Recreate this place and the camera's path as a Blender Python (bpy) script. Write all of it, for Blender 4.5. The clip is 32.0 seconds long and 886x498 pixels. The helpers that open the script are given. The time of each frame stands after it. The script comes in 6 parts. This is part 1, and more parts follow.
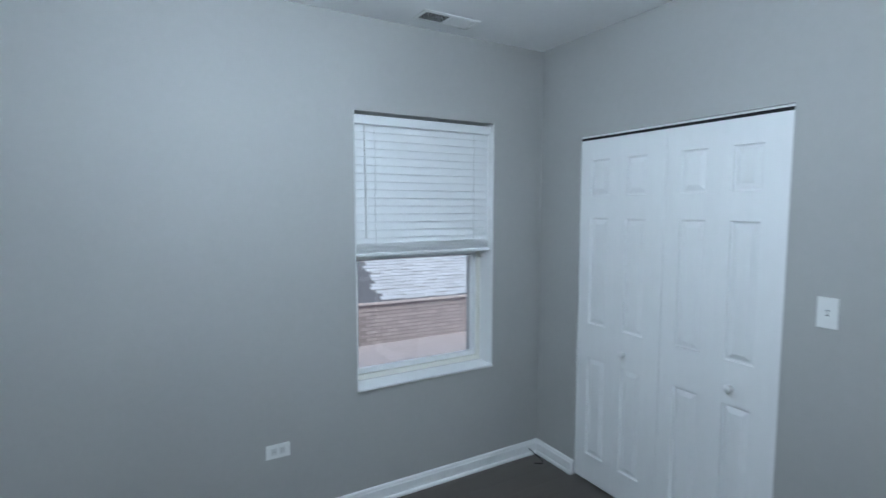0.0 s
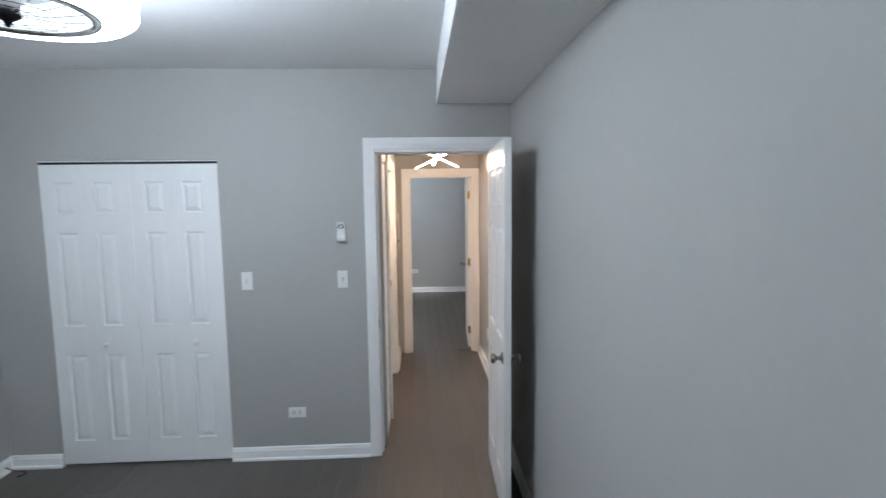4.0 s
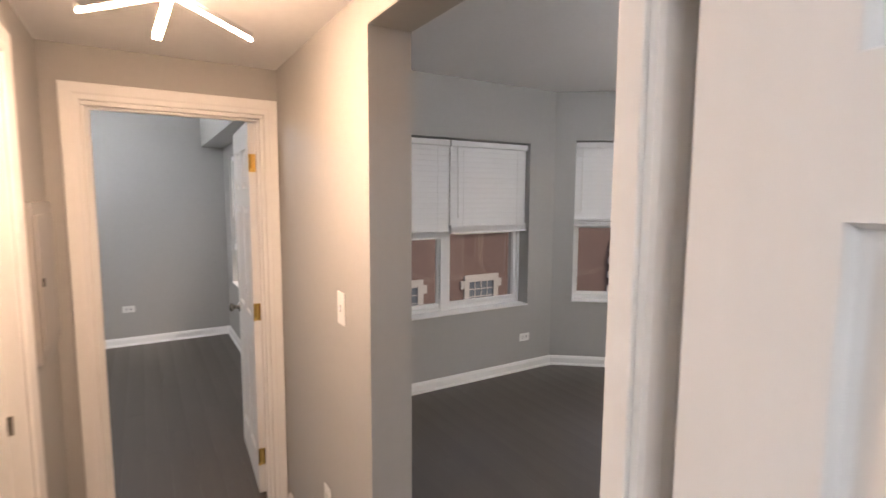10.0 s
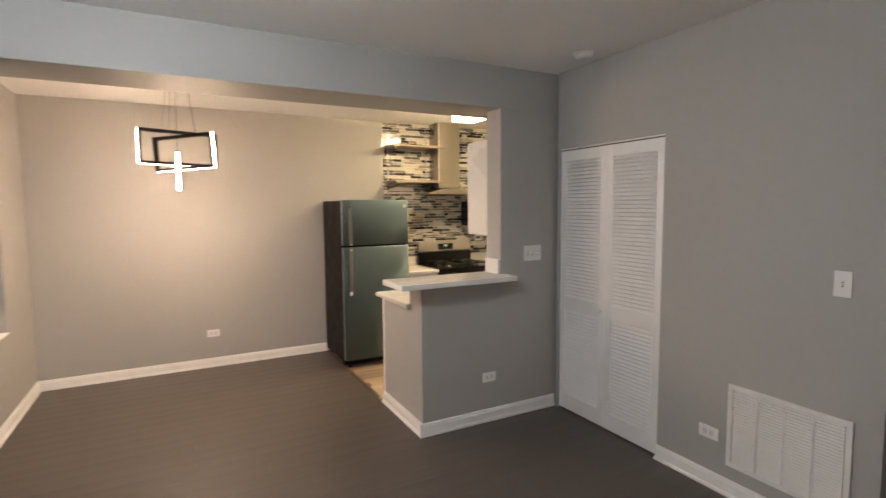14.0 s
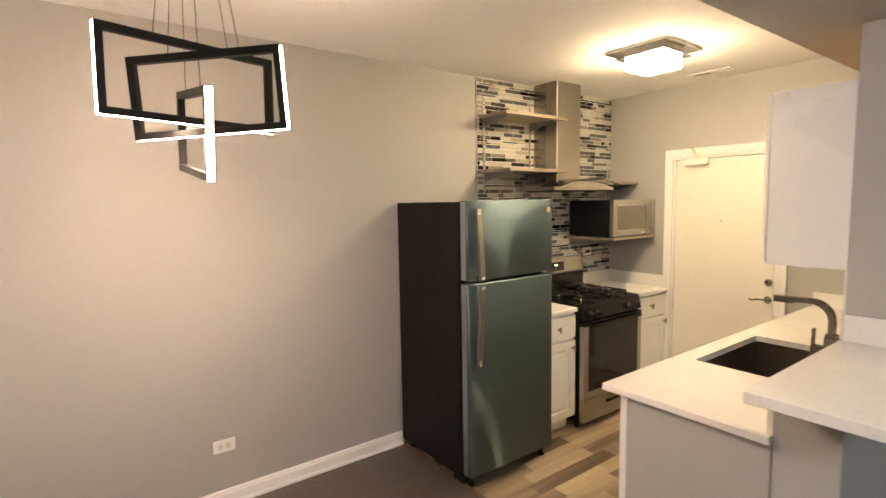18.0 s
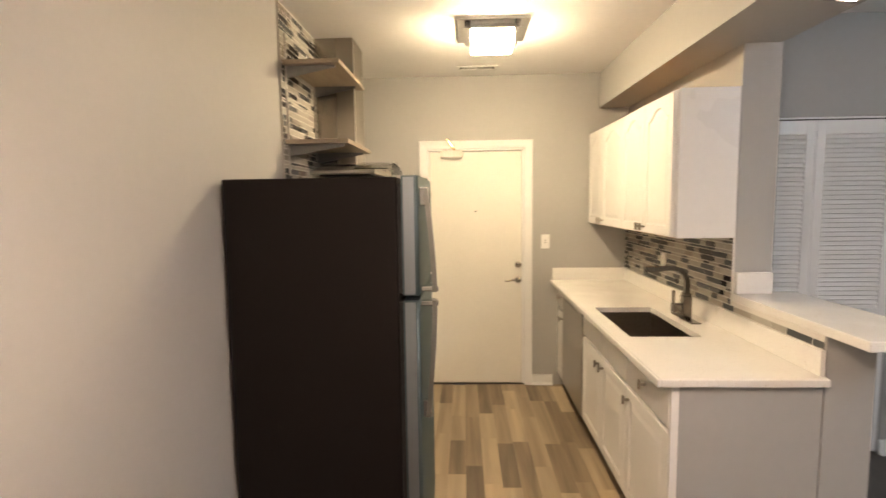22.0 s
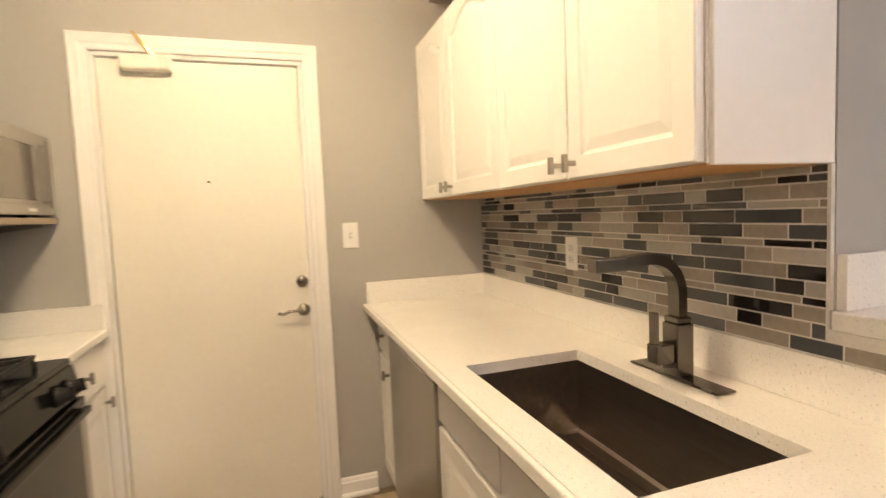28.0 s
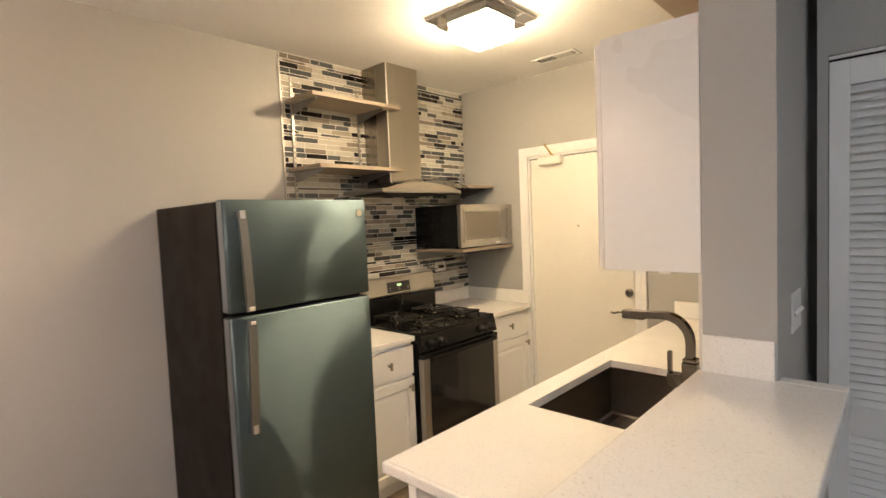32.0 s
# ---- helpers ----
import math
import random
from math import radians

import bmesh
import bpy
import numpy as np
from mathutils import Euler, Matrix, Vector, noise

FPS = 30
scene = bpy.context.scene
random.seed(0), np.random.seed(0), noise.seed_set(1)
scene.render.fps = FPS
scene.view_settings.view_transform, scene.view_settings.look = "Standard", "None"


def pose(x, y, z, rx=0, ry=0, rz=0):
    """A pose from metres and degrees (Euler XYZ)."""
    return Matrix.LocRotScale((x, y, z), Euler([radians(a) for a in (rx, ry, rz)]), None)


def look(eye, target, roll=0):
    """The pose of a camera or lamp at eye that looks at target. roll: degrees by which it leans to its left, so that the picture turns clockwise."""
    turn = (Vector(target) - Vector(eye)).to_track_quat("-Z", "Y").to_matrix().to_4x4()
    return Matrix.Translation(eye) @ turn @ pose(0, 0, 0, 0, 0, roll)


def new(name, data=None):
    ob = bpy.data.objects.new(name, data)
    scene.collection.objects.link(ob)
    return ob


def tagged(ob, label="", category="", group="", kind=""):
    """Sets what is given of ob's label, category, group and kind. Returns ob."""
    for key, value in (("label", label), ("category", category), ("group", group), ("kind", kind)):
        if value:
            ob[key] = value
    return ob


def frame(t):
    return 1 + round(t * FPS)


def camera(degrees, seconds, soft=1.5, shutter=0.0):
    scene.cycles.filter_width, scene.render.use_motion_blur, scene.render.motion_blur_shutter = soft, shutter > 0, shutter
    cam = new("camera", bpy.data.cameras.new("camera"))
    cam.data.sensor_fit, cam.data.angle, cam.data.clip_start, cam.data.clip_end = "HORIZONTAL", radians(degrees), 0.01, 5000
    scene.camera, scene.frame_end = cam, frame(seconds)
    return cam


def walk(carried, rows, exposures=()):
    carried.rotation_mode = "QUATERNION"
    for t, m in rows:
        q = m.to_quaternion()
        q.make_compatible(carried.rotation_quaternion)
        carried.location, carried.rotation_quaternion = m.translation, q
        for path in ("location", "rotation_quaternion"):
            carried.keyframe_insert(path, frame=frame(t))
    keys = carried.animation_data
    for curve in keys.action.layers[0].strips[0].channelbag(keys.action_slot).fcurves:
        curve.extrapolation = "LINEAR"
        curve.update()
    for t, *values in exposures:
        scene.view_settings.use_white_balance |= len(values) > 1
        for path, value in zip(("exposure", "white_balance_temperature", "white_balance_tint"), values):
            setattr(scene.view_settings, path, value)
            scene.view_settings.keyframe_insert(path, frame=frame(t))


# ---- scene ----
cam = camera(83.0, 32.0, soft=1.5, shutter=0.4)
PATH = [
    (0, (0.26, 0.739, 1.635), (1.258, 2.464, 1.466), -0.0),
    (0.5, (0.053, 0.79, 1.649), (1.413, 2.244, 1.46), -0.1),
    (1, (-0.025, 0.788, 1.645), (1.534, 2.027, 1.457), -0.2),
    (1.5, (-0.178, 0.802, 1.643), (1.534, 1.822, 1.468), -0.4),
    (2, (-0.415, 0.817, 1.688), (1.433, 1.558, 1.495), -0.5),
    (2.5, (-0.577, 0.688, 1.714), (1.342, 1.217, 1.523), -0.4),
    (3, (-0.73, 0.609, 1.749), (1.236, 0.918, 1.547), -0.4),
    (3.5, (-0.845, 0.528, 1.769), (1.141, 0.648, 1.561), -0.5),
    (4, (-0.905, 0.474, 1.775), (1.082, 0.379, 1.569), -0.7),
    (4.5, (-0.915, 0.44, 1.754), (1.057, 0.182, 1.546), -0.9),
    (6.5, (0.082, 0.528, 1.545), (2.05, 0.245, 1.331), 1.2),
    (7, (0.468, 0.624, 1.572), (2.434, 0.335, 1.344), 0.0),
    (7.5, (0.818, 0.689, 1.539), (2.783, 0.381, 1.327), -0.0),
    (8, (1.081, 0.66, 1.57), (3.045, 0.354, 1.346), -0.3),
    (8.5, (1.384, 0.648, 1.599), (3.324, 0.212, 1.378), -0.1),
    (9, (1.642, 0.629, 1.607), (3.529, 0.001, 1.394), -0.1),
    (9.5, (1.871, 0.54, 1.62), (3.672, -0.302, 1.401), -0.3),
    (10, (2.119, 0.393, 1.631), (3.823, -0.633, 1.422), 0.3),
    (10.5, (2.361, 0.288, 1.609), (3.953, -0.906, 1.41), 0.4),
    (11, (2.585, 0.203, 1.616), (4.0, -1.195, 1.406), 0.6),
    (11.5, (2.768, -0.039, 1.604), (3.946, -1.643, 1.407), 0.4),
    (12, (2.849, -0.247, 1.52), (3.687, -2.056, 1.367), 0.0),
    (12.5, (2.953, -0.325, 1.54), (3.262, -2.295, 1.38), -0.2),
    (13, (2.939, -0.649, 1.572), (2.686, -2.626, 1.408), -0.2),
    (13.5, (2.939, -0.93, 1.552), (2.269, -2.808, 1.404), -0.1),
    (14, (2.827, -1.201, 1.601), (1.893, -2.961, 1.432), -0.5),
    (14.5, (2.726, -1.479, 1.628), (1.615, -3.133, 1.453), -0.4),
    (16.5, (2.733, -2.836, 1.655), (1.609, -4.479, 1.462), -1.0),
    (17, (2.837, -3.186, 1.629), (1.716, -4.832, 1.445), -1.1),
    (17.5, (2.968, -3.512, 1.663), (1.83, -5.146, 1.481), -1.0),
    (18, (3.141, -3.82, 1.67), (1.959, -5.422, 1.482), -1.0),
    (18.5, (3.233, -4.094, 1.655), (2.0, -5.659, 1.473), -1.2),
    (19, (3.302, -4.307, 1.683), (2.018, -5.827, 1.491), -0.8),
    (19.5, (3.412, -4.596, 1.688), (2.03, -6.029, 1.493), -0.9),
    (20, (3.491, -4.854, 1.665), (2.002, -6.174, 1.469), -1.0),
    (20.5, (3.488, -5.128, 1.642), (1.869, -6.286, 1.447), -0.8),
    (21, (3.499, -5.339, 1.612), (1.719, -6.232, 1.42), -0.9),
    (21.5, (3.403, -5.588, 1.58), (1.476, -6.083, 1.381), -0.9),
    (22, (3.242, -5.778, 1.58), (1.253, -5.864, 1.386), -0.8),
    (22.5, (3.076, -6.025, 1.534), (1.125, -5.629, 1.346), -0.2),
    (23, (2.827, -6.112, 1.497), (0.991, -5.339, 1.318), -0.1),
    (23.5, (2.538, -6.129, 1.506), (0.87, -5.04, 1.329), -0.0),
    (24, (2.252, -6.136, 1.501), (0.728, -4.852, 1.325), -0.3),
    (24.5, (2.009, -6.074, 1.504), (0.525, -4.744, 1.337), -0.7),
    (26.5, (1.156, -5.531, 1.448), (-0.452, -4.352, 1.284), -1.6),
    (27, (1.118, -5.489, 1.345), (-0.566, -4.42, 1.207), -1.7),
    (27.5, (1.208, -5.487, 1.284), (-0.556, -4.554, 1.156), -1.9),
    (28, (1.375, -5.433, 1.313), (-0.517, -4.802, 1.169), -2.4),
    (28.5, (1.557, -5.366, 1.385), (-0.429, -5.192, 1.225), -1.8),
    (29, (1.586, -5.215, 1.376), (-0.383, -5.548, 1.257), -2.1),
    (29.5, (1.653, -5.082, 1.404), (-0.248, -5.692, 1.294), -2.4),
    (30, (1.731, -4.86, 1.428), (-0.099, -5.66, 1.316), -2.4),
    (30.5, (1.782, -4.651, 1.449), (0.034, -5.616, 1.336), -2.1),
    (31, (1.931, -4.504, 1.488), (0.266, -5.608, 1.386), -2.4),
    (31.5, (2.126, -4.276, 1.524), (0.553, -5.506, 1.414), -2.7),
    (32, (2.26, -4.021, 1.556), (0.79, -5.373, 1.443), -2.4),
]
EXPOSURES = [(0.0, 0.0, 5750.0, 6.0), (2.0, 0.1, 6050.0, 8.0), (4.5, 0.13, 6300.0, 12.0), (7.0, 0.18, 6750.0, 16.0), (8.0, 0.2, 7200.0, 19.0), (9.6, 0.28, 7300.0, 20.0), (11.0, 0.13, 7200.0, 16.0), (12.0, 0.08, 7000.0, 14.0), (14.0, 0.08, 7200.0, 15.0),
             (17.0, 0.08, 7200.0, 14.0), (20.0, 0.07, 6800.0, 14.0), (24.0, 0.07, 6800.0, 14.0), (27.0, 0.03, 6850.0, 14.0), (28.5, 0.09, 6950.0, 17.0), (30.0, 0.01, 6900.0, 17.0), (32.0, 0.02, 6900.0, 15.0)]
walk(cam, [(t, look(eye, target, roll)) for t, eye, target, roll in PATH], EXPOSURES)

# ---- world and daylight: a dull, overcast day
world = bpy.data.worlds.new("sky")
scene.world = world
world.use_nodes = True
sky = world.node_tree.nodes.new("ShaderNodeTexSky")
sky.sky_type = "NISHITA"
sky.sun_disc = False
sky.sun_elevation = radians(38)
sky.sun_rotation = radians(214)
sky.dust_density = 4.0
sky_back = world.node_tree.nodes["Background"]
sky_back.inputs["Strength"].default_value = 0.15
world.node_tree.links.new(sky.outputs["Color"], sky_back.inputs["Color"])
sun_data = bpy.data.lights.new("sun", "SUN")
sun_data.energy = 1.2
sun_data.angle = radians(15)
sun_data.color = (1.0, 0.95, 0.88)
sun = new("sun", sun_data)
sun.matrix_basis = look((0, 0, 30), (8, 12, 18))

# strengths of the lamps; the far fan is an added one, out of view
BED_FAN, LIVING_FAN, FAR_ADDED_FAN, HALL_LED, CHANDELIER_LED, KITCHEN_GLASS = 35.5, 33.0, 31.0, 235.0, 305.0, 127.0


# ---- materials
def surface(name, colour, rough=0.5, metal=0.0, grain=0.05, scale=40.0, cloud=0.04, bump=0.0, bump_scale=300.0, stretch=(1, 1, 1), vary=0.0, spec=0.5):
    """A principled material with grain at two scales, uneven gloss and a fine relief."""
    m = bpy.data.materials.new(name)
    m.use_nodes = True
    t = m.node_tree
    n, link = t.nodes, t.links.new
    b = n["Principled BSDF"]
    b.inputs["Metallic"].default_value = metal
    b.inputs["Specular IOR Level"].default_value = spec
    co = n.new("ShaderNodeTexCoord")
    mp = n.new("ShaderNodeMapping")
    mp.inputs["Scale"].default_value = stretch
    link(co.outputs["Object"], mp.inputs["Vector"])
    fine, wide = n.new("ShaderNodeTexNoise"), n.new("ShaderNodeTexNoise")
    fine.inputs["Scale"].default_value, fine.inputs["Detail"].default_value = scale, 4.0
    wide.inputs["Scale"].default_value, wide.inputs["Detail"].default_value = max(scale / 25.0, 0.6), 3.0
    link(mp.outputs["Vector"], fine.inputs["Vector"])
    link(mp.outputs["Vector"], wide.inputs["Vector"])

    def ranged(source, low, high):
        r = n.new("ShaderNodeMapRange")
        r.inputs["From Min"].default_value, r.inputs["From Max"].default_value = 0.3, 0.7
        r.inputs["To Min"].default_value, r.inputs["To Max"].default_value = low, high
        r.clamp = False
        link(source, r.inputs["Value"])
        return r.outputs["Result"]

    def product(a, c):
        p = n.new("ShaderNodeMath")
        p.operation = "MULTIPLY"
        link(a, p.inputs[0])
        link(c, p.inputs[1])
        return p.outputs["Value"]

    amount = product(ranged(fine.outputs["Fac"], 1 - grain, 1 + grain), ranged(wide.outputs["Fac"], 1 - cloud, 1 + cloud))
    if vary:
        info = n.new("ShaderNodeObjectInfo")
        r = n.new("ShaderNodeMapRange")
        r.inputs["To Min"].default_value, r.inputs["To Max"].default_value = 1 - vary, 1 + vary
        link(info.outputs["Random"], r.inputs["Value"])
        amount = product(amount, r.outputs["Result"])
    tint = n.new("ShaderNodeVectorMath")
    tint.operation = "SCALE"
    tint.inputs[0].default_value = colour
    link(amount, tint.inputs["Scale"])
    link(tint.outputs["Vector"], b.inputs["Base Color"])
    link(ranged(wide.outputs["Fac"], max(rough - 0.06, 0.02), min(rough + 0.06, 1.0)), b.inputs["Roughness"])
    if bump:
        hills = n.new("ShaderNodeTexNoise")
        hills.inputs["Scale"].default_value, hills.inputs["Detail"].default_value = bump_scale, 3.0
        link(mp.outputs["Vector"], hills.inputs["Vector"])
        relief = n.new("ShaderNodeBump")
        relief.inputs["Strength"].default_value, relief.inputs["Distance"].default_value = bump, 0.002
        link(hills.outputs["Fac"], relief.inputs["Height"])
        link(relief.outputs["Normal"], b.inputs["Normal"])
    return m


def planks(name, dark, light, rough, grain_scale, bump, low=0.15, high=0.85, mix=0.55, spec=0.5):
    """Plank flooring: every board takes its own tone, with a grain along x."""
    m = surface(name, dark, rough=rough, bump=bump, bump_scale=60, stretch=(0.06, 1, 1), spec=spec)
    t = m.node_tree
    n, link = t.nodes, t.links.new
    b = n["Principled BSDF"]
    co, mp, info = n.new("ShaderNodeTexCoord"), n.new("ShaderNodeMapping"), n.new("ShaderNodeObjectInfo")
    mp.inputs["Scale"].default_value = (0.07, 1, 1)
    shift = n.new("ShaderNodeVectorMath")
    shift.operation = "SCALE"
    shift.inputs[0].default_value = (7.0, 13.0, 3.0)
    link(info.outputs["Random"], shift.inputs["Scale"])
    link(shift.outputs["Vector"], mp.inputs["Location"])
    link(co.outputs["Object"], mp.inputs["Vector"])
    wood = n.new("ShaderNodeTexNoise")
    wood.inputs["Scale"].default_value, wood.inputs["Detail"].default_value, wood.inputs["Distortion"].default_value = grain_scale, 6.0, 0.6
    link(mp.outputs["Vector"], wood.inputs["Vector"])
    both = n.new("ShaderNodeMath")
    both.operation = "MULTIPLY_ADD"
    link(info.outputs["Random"], both.inputs[0])
    both.inputs[1].default_value = mix
    half = n.new("ShaderNodeMath")
    half.operation = "MULTIPLY"
    link(wood.outputs["Fac"], half.inputs[0])
    half.inputs[1].default_value = 1.05 - mix
    link(half.outputs["Value"], both.inputs[2])
    ramp = n.new("ShaderNodeValToRGB")
    ramp.color_ramp.elements[0].position, ramp.color_ramp.elements[0].color = low, (*dark, 1)
    ramp.color_ramp.elements[1].position, ramp.color_ramp.elements[1].color = high, (*light, 1)
    link(both.outputs["Value"], ramp.inputs["Fac"])
    link(ramp.outputs["Color"], b.inputs["Base Color"])
    return m


def glow(name, colour, strength):
    m = bpy.data.materials.new(name)
    m.use_nodes = True
    b = m.node_tree.nodes["Principled BSDF"]
    b.inputs["Base Color"].default_value = (0.9, 0.9, 0.9, 1)
    b.inputs["Emission Color"].default_value = (*colour, 1)
    b.inputs["Emission Strength"].default_value = strength
    return m


def clear(name, colour=(1, 1, 1), rough=0.0):
    m = bpy.data.materials.new(name)
    m.use_nodes = True
    b = m.node_tree.nodes["Principled BSDF"]
    b.inputs["Base Color"].default_value = (*colour, 1)
    b.inputs["Roughness"].default_value = rough
    b.inputs["Transmission Weight"].default_value = 1.0
    b.inputs["IOR"].default_value = 1.45
    return m


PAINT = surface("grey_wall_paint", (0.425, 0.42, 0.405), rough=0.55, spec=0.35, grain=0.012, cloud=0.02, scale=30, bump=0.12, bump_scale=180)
CEILING = surface("ceiling_paint", (0.86, 0.86, 0.86), rough=0.8, grain=0.012, cloud=0.02, scale=30, bump=0.1, bump_scale=160)
WHITE = surface("white_trim_paint", (0.86, 0.86, 0.85), rough=0.35, grain=0.012, cloud=0.02, bump=0.04, bump_scale=120)
DOORWHITE = surface("white_door_paint", (0.86, 0.86, 0.855), rough=0.36, grain=0.012, cloud=0.02, bump=0.08, bump_scale=250, stretch=(1, 1, 0.12))
CREAM = surface("cream_door_paint", (0.86, 0.84, 0.77), rough=0.4, grain=0.012, cloud=0.03, bump=0.05, bump_scale=120)
LACQUER = surface("white_cabinet_lacquer", (0.87, 0.86, 0.835), rough=0.32, grain=0.01, cloud=0.015, bump=0.006, bump_scale=90)
PLASTIC = surface("white_plastic", (0.83, 0.83, 0.81), rough=0.3, grain=0.008, cloud=0.01)
BLIND = surface("blind_slat_white", (0.86, 0.86, 0.86), rough=0.5, grain=0.015, cloud=0.02, stretch=(0.1, 1, 1))
FLOOR = planks("dark_plank_floor", (0.080, 0.068, 0.059), (0.102, 0.087, 0.075), 0.37, 22.0, 0.03, mix=0.22, spec=0.5)
FLOORGAP = surface("floor_gap", (0.06, 0.053, 0.048), rough=0.8)
KITCHENFLOOR = planks("brown_plank_floor", (0.10, 0.070, 0.046), (0.50, 0.40, 0.268), 0.42, 12.0, 0.2, 0.27, 0.80, mix=0.46)
QUARTZ = surface("white_quartz", (0.85, 0.84, 0.81), rough=0.15, grain=0.03, scale=140, cloud=0.015)
speck = QUARTZ.node_tree.nodes.new("ShaderNodeTexNoise")
speck.inputs["Scale"].default_value, speck.inputs["Detail"].default_value = 210.0, 1.0
rare = QUARTZ.node_tree.nodes.new("ShaderNodeValToRGB")
rare.color_ramp.elements[0].position, rare.color_ramp.elements[0].color = 0.64, (1, 1, 1, 1)
rare.color_ramp.elements[1].position, rare.color_ramp.elements[1].color = 0.74, (0.74, 0.70, 0.64, 1)
fleck = QUARTZ.node_tree.nodes.new("ShaderNodeMix")
fleck.data_type, fleck.blend_type = "RGBA", "MULTIPLY"
fleck.inputs[0].default_value = 1.0
stone = QUARTZ.node_tree.nodes["Principled BSDF"].inputs["Base Color"]
grounds = QUARTZ.node_tree.nodes.new("ShaderNodeTexCoord")
QUARTZ.node_tree.links.new(grounds.outputs["Object"], speck.inputs["Vector"])
QUARTZ.node_tree.links.new(speck.outputs["Fac"], rare.inputs["Fac"])
QUARTZ.node_tree.links.new(stone.links[0].from_socket, fleck.inputs[6])
QUARTZ.node_tree.links.new(rare.outputs["Color"], fleck.inputs[7])
QUARTZ.node_tree.links.new(fleck.outputs[2], stone)
STEEL = surface("brushed_steel", (0.31, 0.295, 0.275), rough=0.34, metal=1.0, grain=0.02, scale=60, cloud=0.01, bump=0.01, bump_scale=140, stretch=(0.03, 1, 1))
BRUSHED = surface("brushed_steel_upright", (0.46, 0.44, 0.41), rough=0.33, metal=1.0, grain=0.02, scale=60, cloud=0.02, bump=0.01, bump_scale=140, stretch=(1, 1, 0.03))
NICKEL = surface("brushed_nickel", (0.34, 0.31, 0.275), rough=0.28, metal=1.0, grain=0.03, scale=80)
DARKNICKEL = surface("dark_satin_nickel", (0.17, 0.155, 0.135), rough=0.27, metal=1.0, grain=0.03, scale=80)
CHROME = surface("chrome", (0.75, 0.75, 0.75), rough=0.08, metal=1.0, grain=0.01)
BRASS = surface("brass_hinge", (0.75, 0.52, 0.18), rough=0.25, metal=1.0, grain=0.04, scale=90)
FRIDGESIDE = surface("dark_fridge_side", (0.011, 0.0085, 0.0078), rough=0.5, spec=0.14, grain=0.05, scale=200, bump=0.15, bump_scale=500)
FRIDGESTEEL = surface("blue_grey_brushed_steel", (0.125, 0.172, 0.195), rough=0.5, metal=1.0, grain=0.02, scale=70, cloud=0.03, stretch=(0.03, 1, 1))
lay = FRIDGESTEEL.node_tree.nodes.new("ShaderNodeTangent")
lay.direction_type, lay.axis = "RADIAL", "Z"
brush = FRIDGESTEEL.node_tree.nodes.new("ShaderNodeBsdfAnisotropic")
brush.distribution = "GGX"
brush.inputs["Roughness"].default_value, brush.inputs["Anisotropy"].default_value = 0.32, 0.92
FRIDGESTEEL.node_tree.links.new(lay.outputs["Tangent"], brush.inputs["Tangent"])
FRIDGESTEEL.node_tree.links.new(FRIDGESTEEL.node_tree.nodes["Principled BSDF"].inputs["Base Color"].links[0].from_socket, brush.inputs["Color"])
coat = FRIDGESTEEL.node_tree.nodes.new("ShaderNodeMixShader")
coat.inputs[0].default_value = 0.34
FRIDGESTEEL.node_tree.links.new(FRIDGESTEEL.node_tree.nodes["Principled BSDF"].outputs["BSDF"], coat.inputs[1])
FRIDGESTEEL.node_tree.links.new(brush.outputs["BSDF"], coat.inputs[2])
FRIDGESTEEL.node_tree.links.new(coat.outputs["Shader"], FRIDGESTEEL.node_tree.nodes["Material Output"].inputs["Surface"])
LITSIDESTEEL = surface("bright_side_steel", (0.40, 0.45, 0.50), rough=0.3, metal=1.0, grain=0.03, scale=70, cloud=0.05, bump=0.02, bump_scale=120, stretch=(1, 1, 0.02))
HANDLEGREY = surface("handle_steel", (0.27, 0.27, 0.265), rough=0.36, metal=1.0, grain=0.03, scale=80)
BLACK = surface("black_enamel", (0.008, 0.008, 0.008), rough=0.14, grain=0.04, spec=0.22)
BLACKMATT = surface("black_matt", (0.009, 0.0085, 0.0085), rough=0.5, grain=0.06, spec=0.25)
BLACKGLASS = surface("black_glass", (0.01, 0.01, 0.011), rough=0.06, grain=0.02)
GASKET = surface("dark_gasket", (0.015, 0.015, 0.016), rough=0.7)
SHELFWOOD = surface("oak_veneer_shelf", (0.30, 0.245, 0.185), rough=0.5, grain=0.12, scale=60, cloud=0.06, stretch=(0.08, 1, 1), bump=0.06)
RAWWOOD = surface("raw_cabinet_underside", (0.55, 0.29, 0.11), rough=0.6, grain=0.1, scale=50, stretch=(0.1, 1, 1))
GLASS = clear("window_glass")
DARKGLASS = clear("hood_glass", (0.72, 0.74, 0.74))
LITEDGE = surface("bright_metal_edge", (0.85, 0.83, 0.80), rough=0.45, metal=0.8)
SATIN = surface("satin_hood_steel", (0.52, 0.475, 0.41), rough=0.45, metal=0.7, grain=0.02, scale=60)
DUCT = surface("duct_steel", (0.33, 0.30, 0.255), rough=0.30, metal=0.9, grain=0.025, scale=60, cloud=0.04, bump=0.015, bump_scale=30, stretch=(1, 1, 0.03))
GROUT = surface("pale_grout", (0.70, 0.68, 0.64), rough=0.8, grain=0.05, scale=120)
BRICK = surface("red_brick", (0.150, 0.103, 0.094), rough=0.85, grain=0.18, scale=25, cloud=0.1, bump=0.3, bump_scale=60, vary=0.15)
PALESTONE = surface("pale_carved_stone", (0.70, 0.69, 0.67), rough=0.75, grain=0.07, scale=16, bump=0.15, bump_scale=40)
STONE = surface("limestone_trim", (0.40, 0.395, 0.38), rough=0.8, grain=0.08, scale=20, bump=0.2, bump_scale=40)


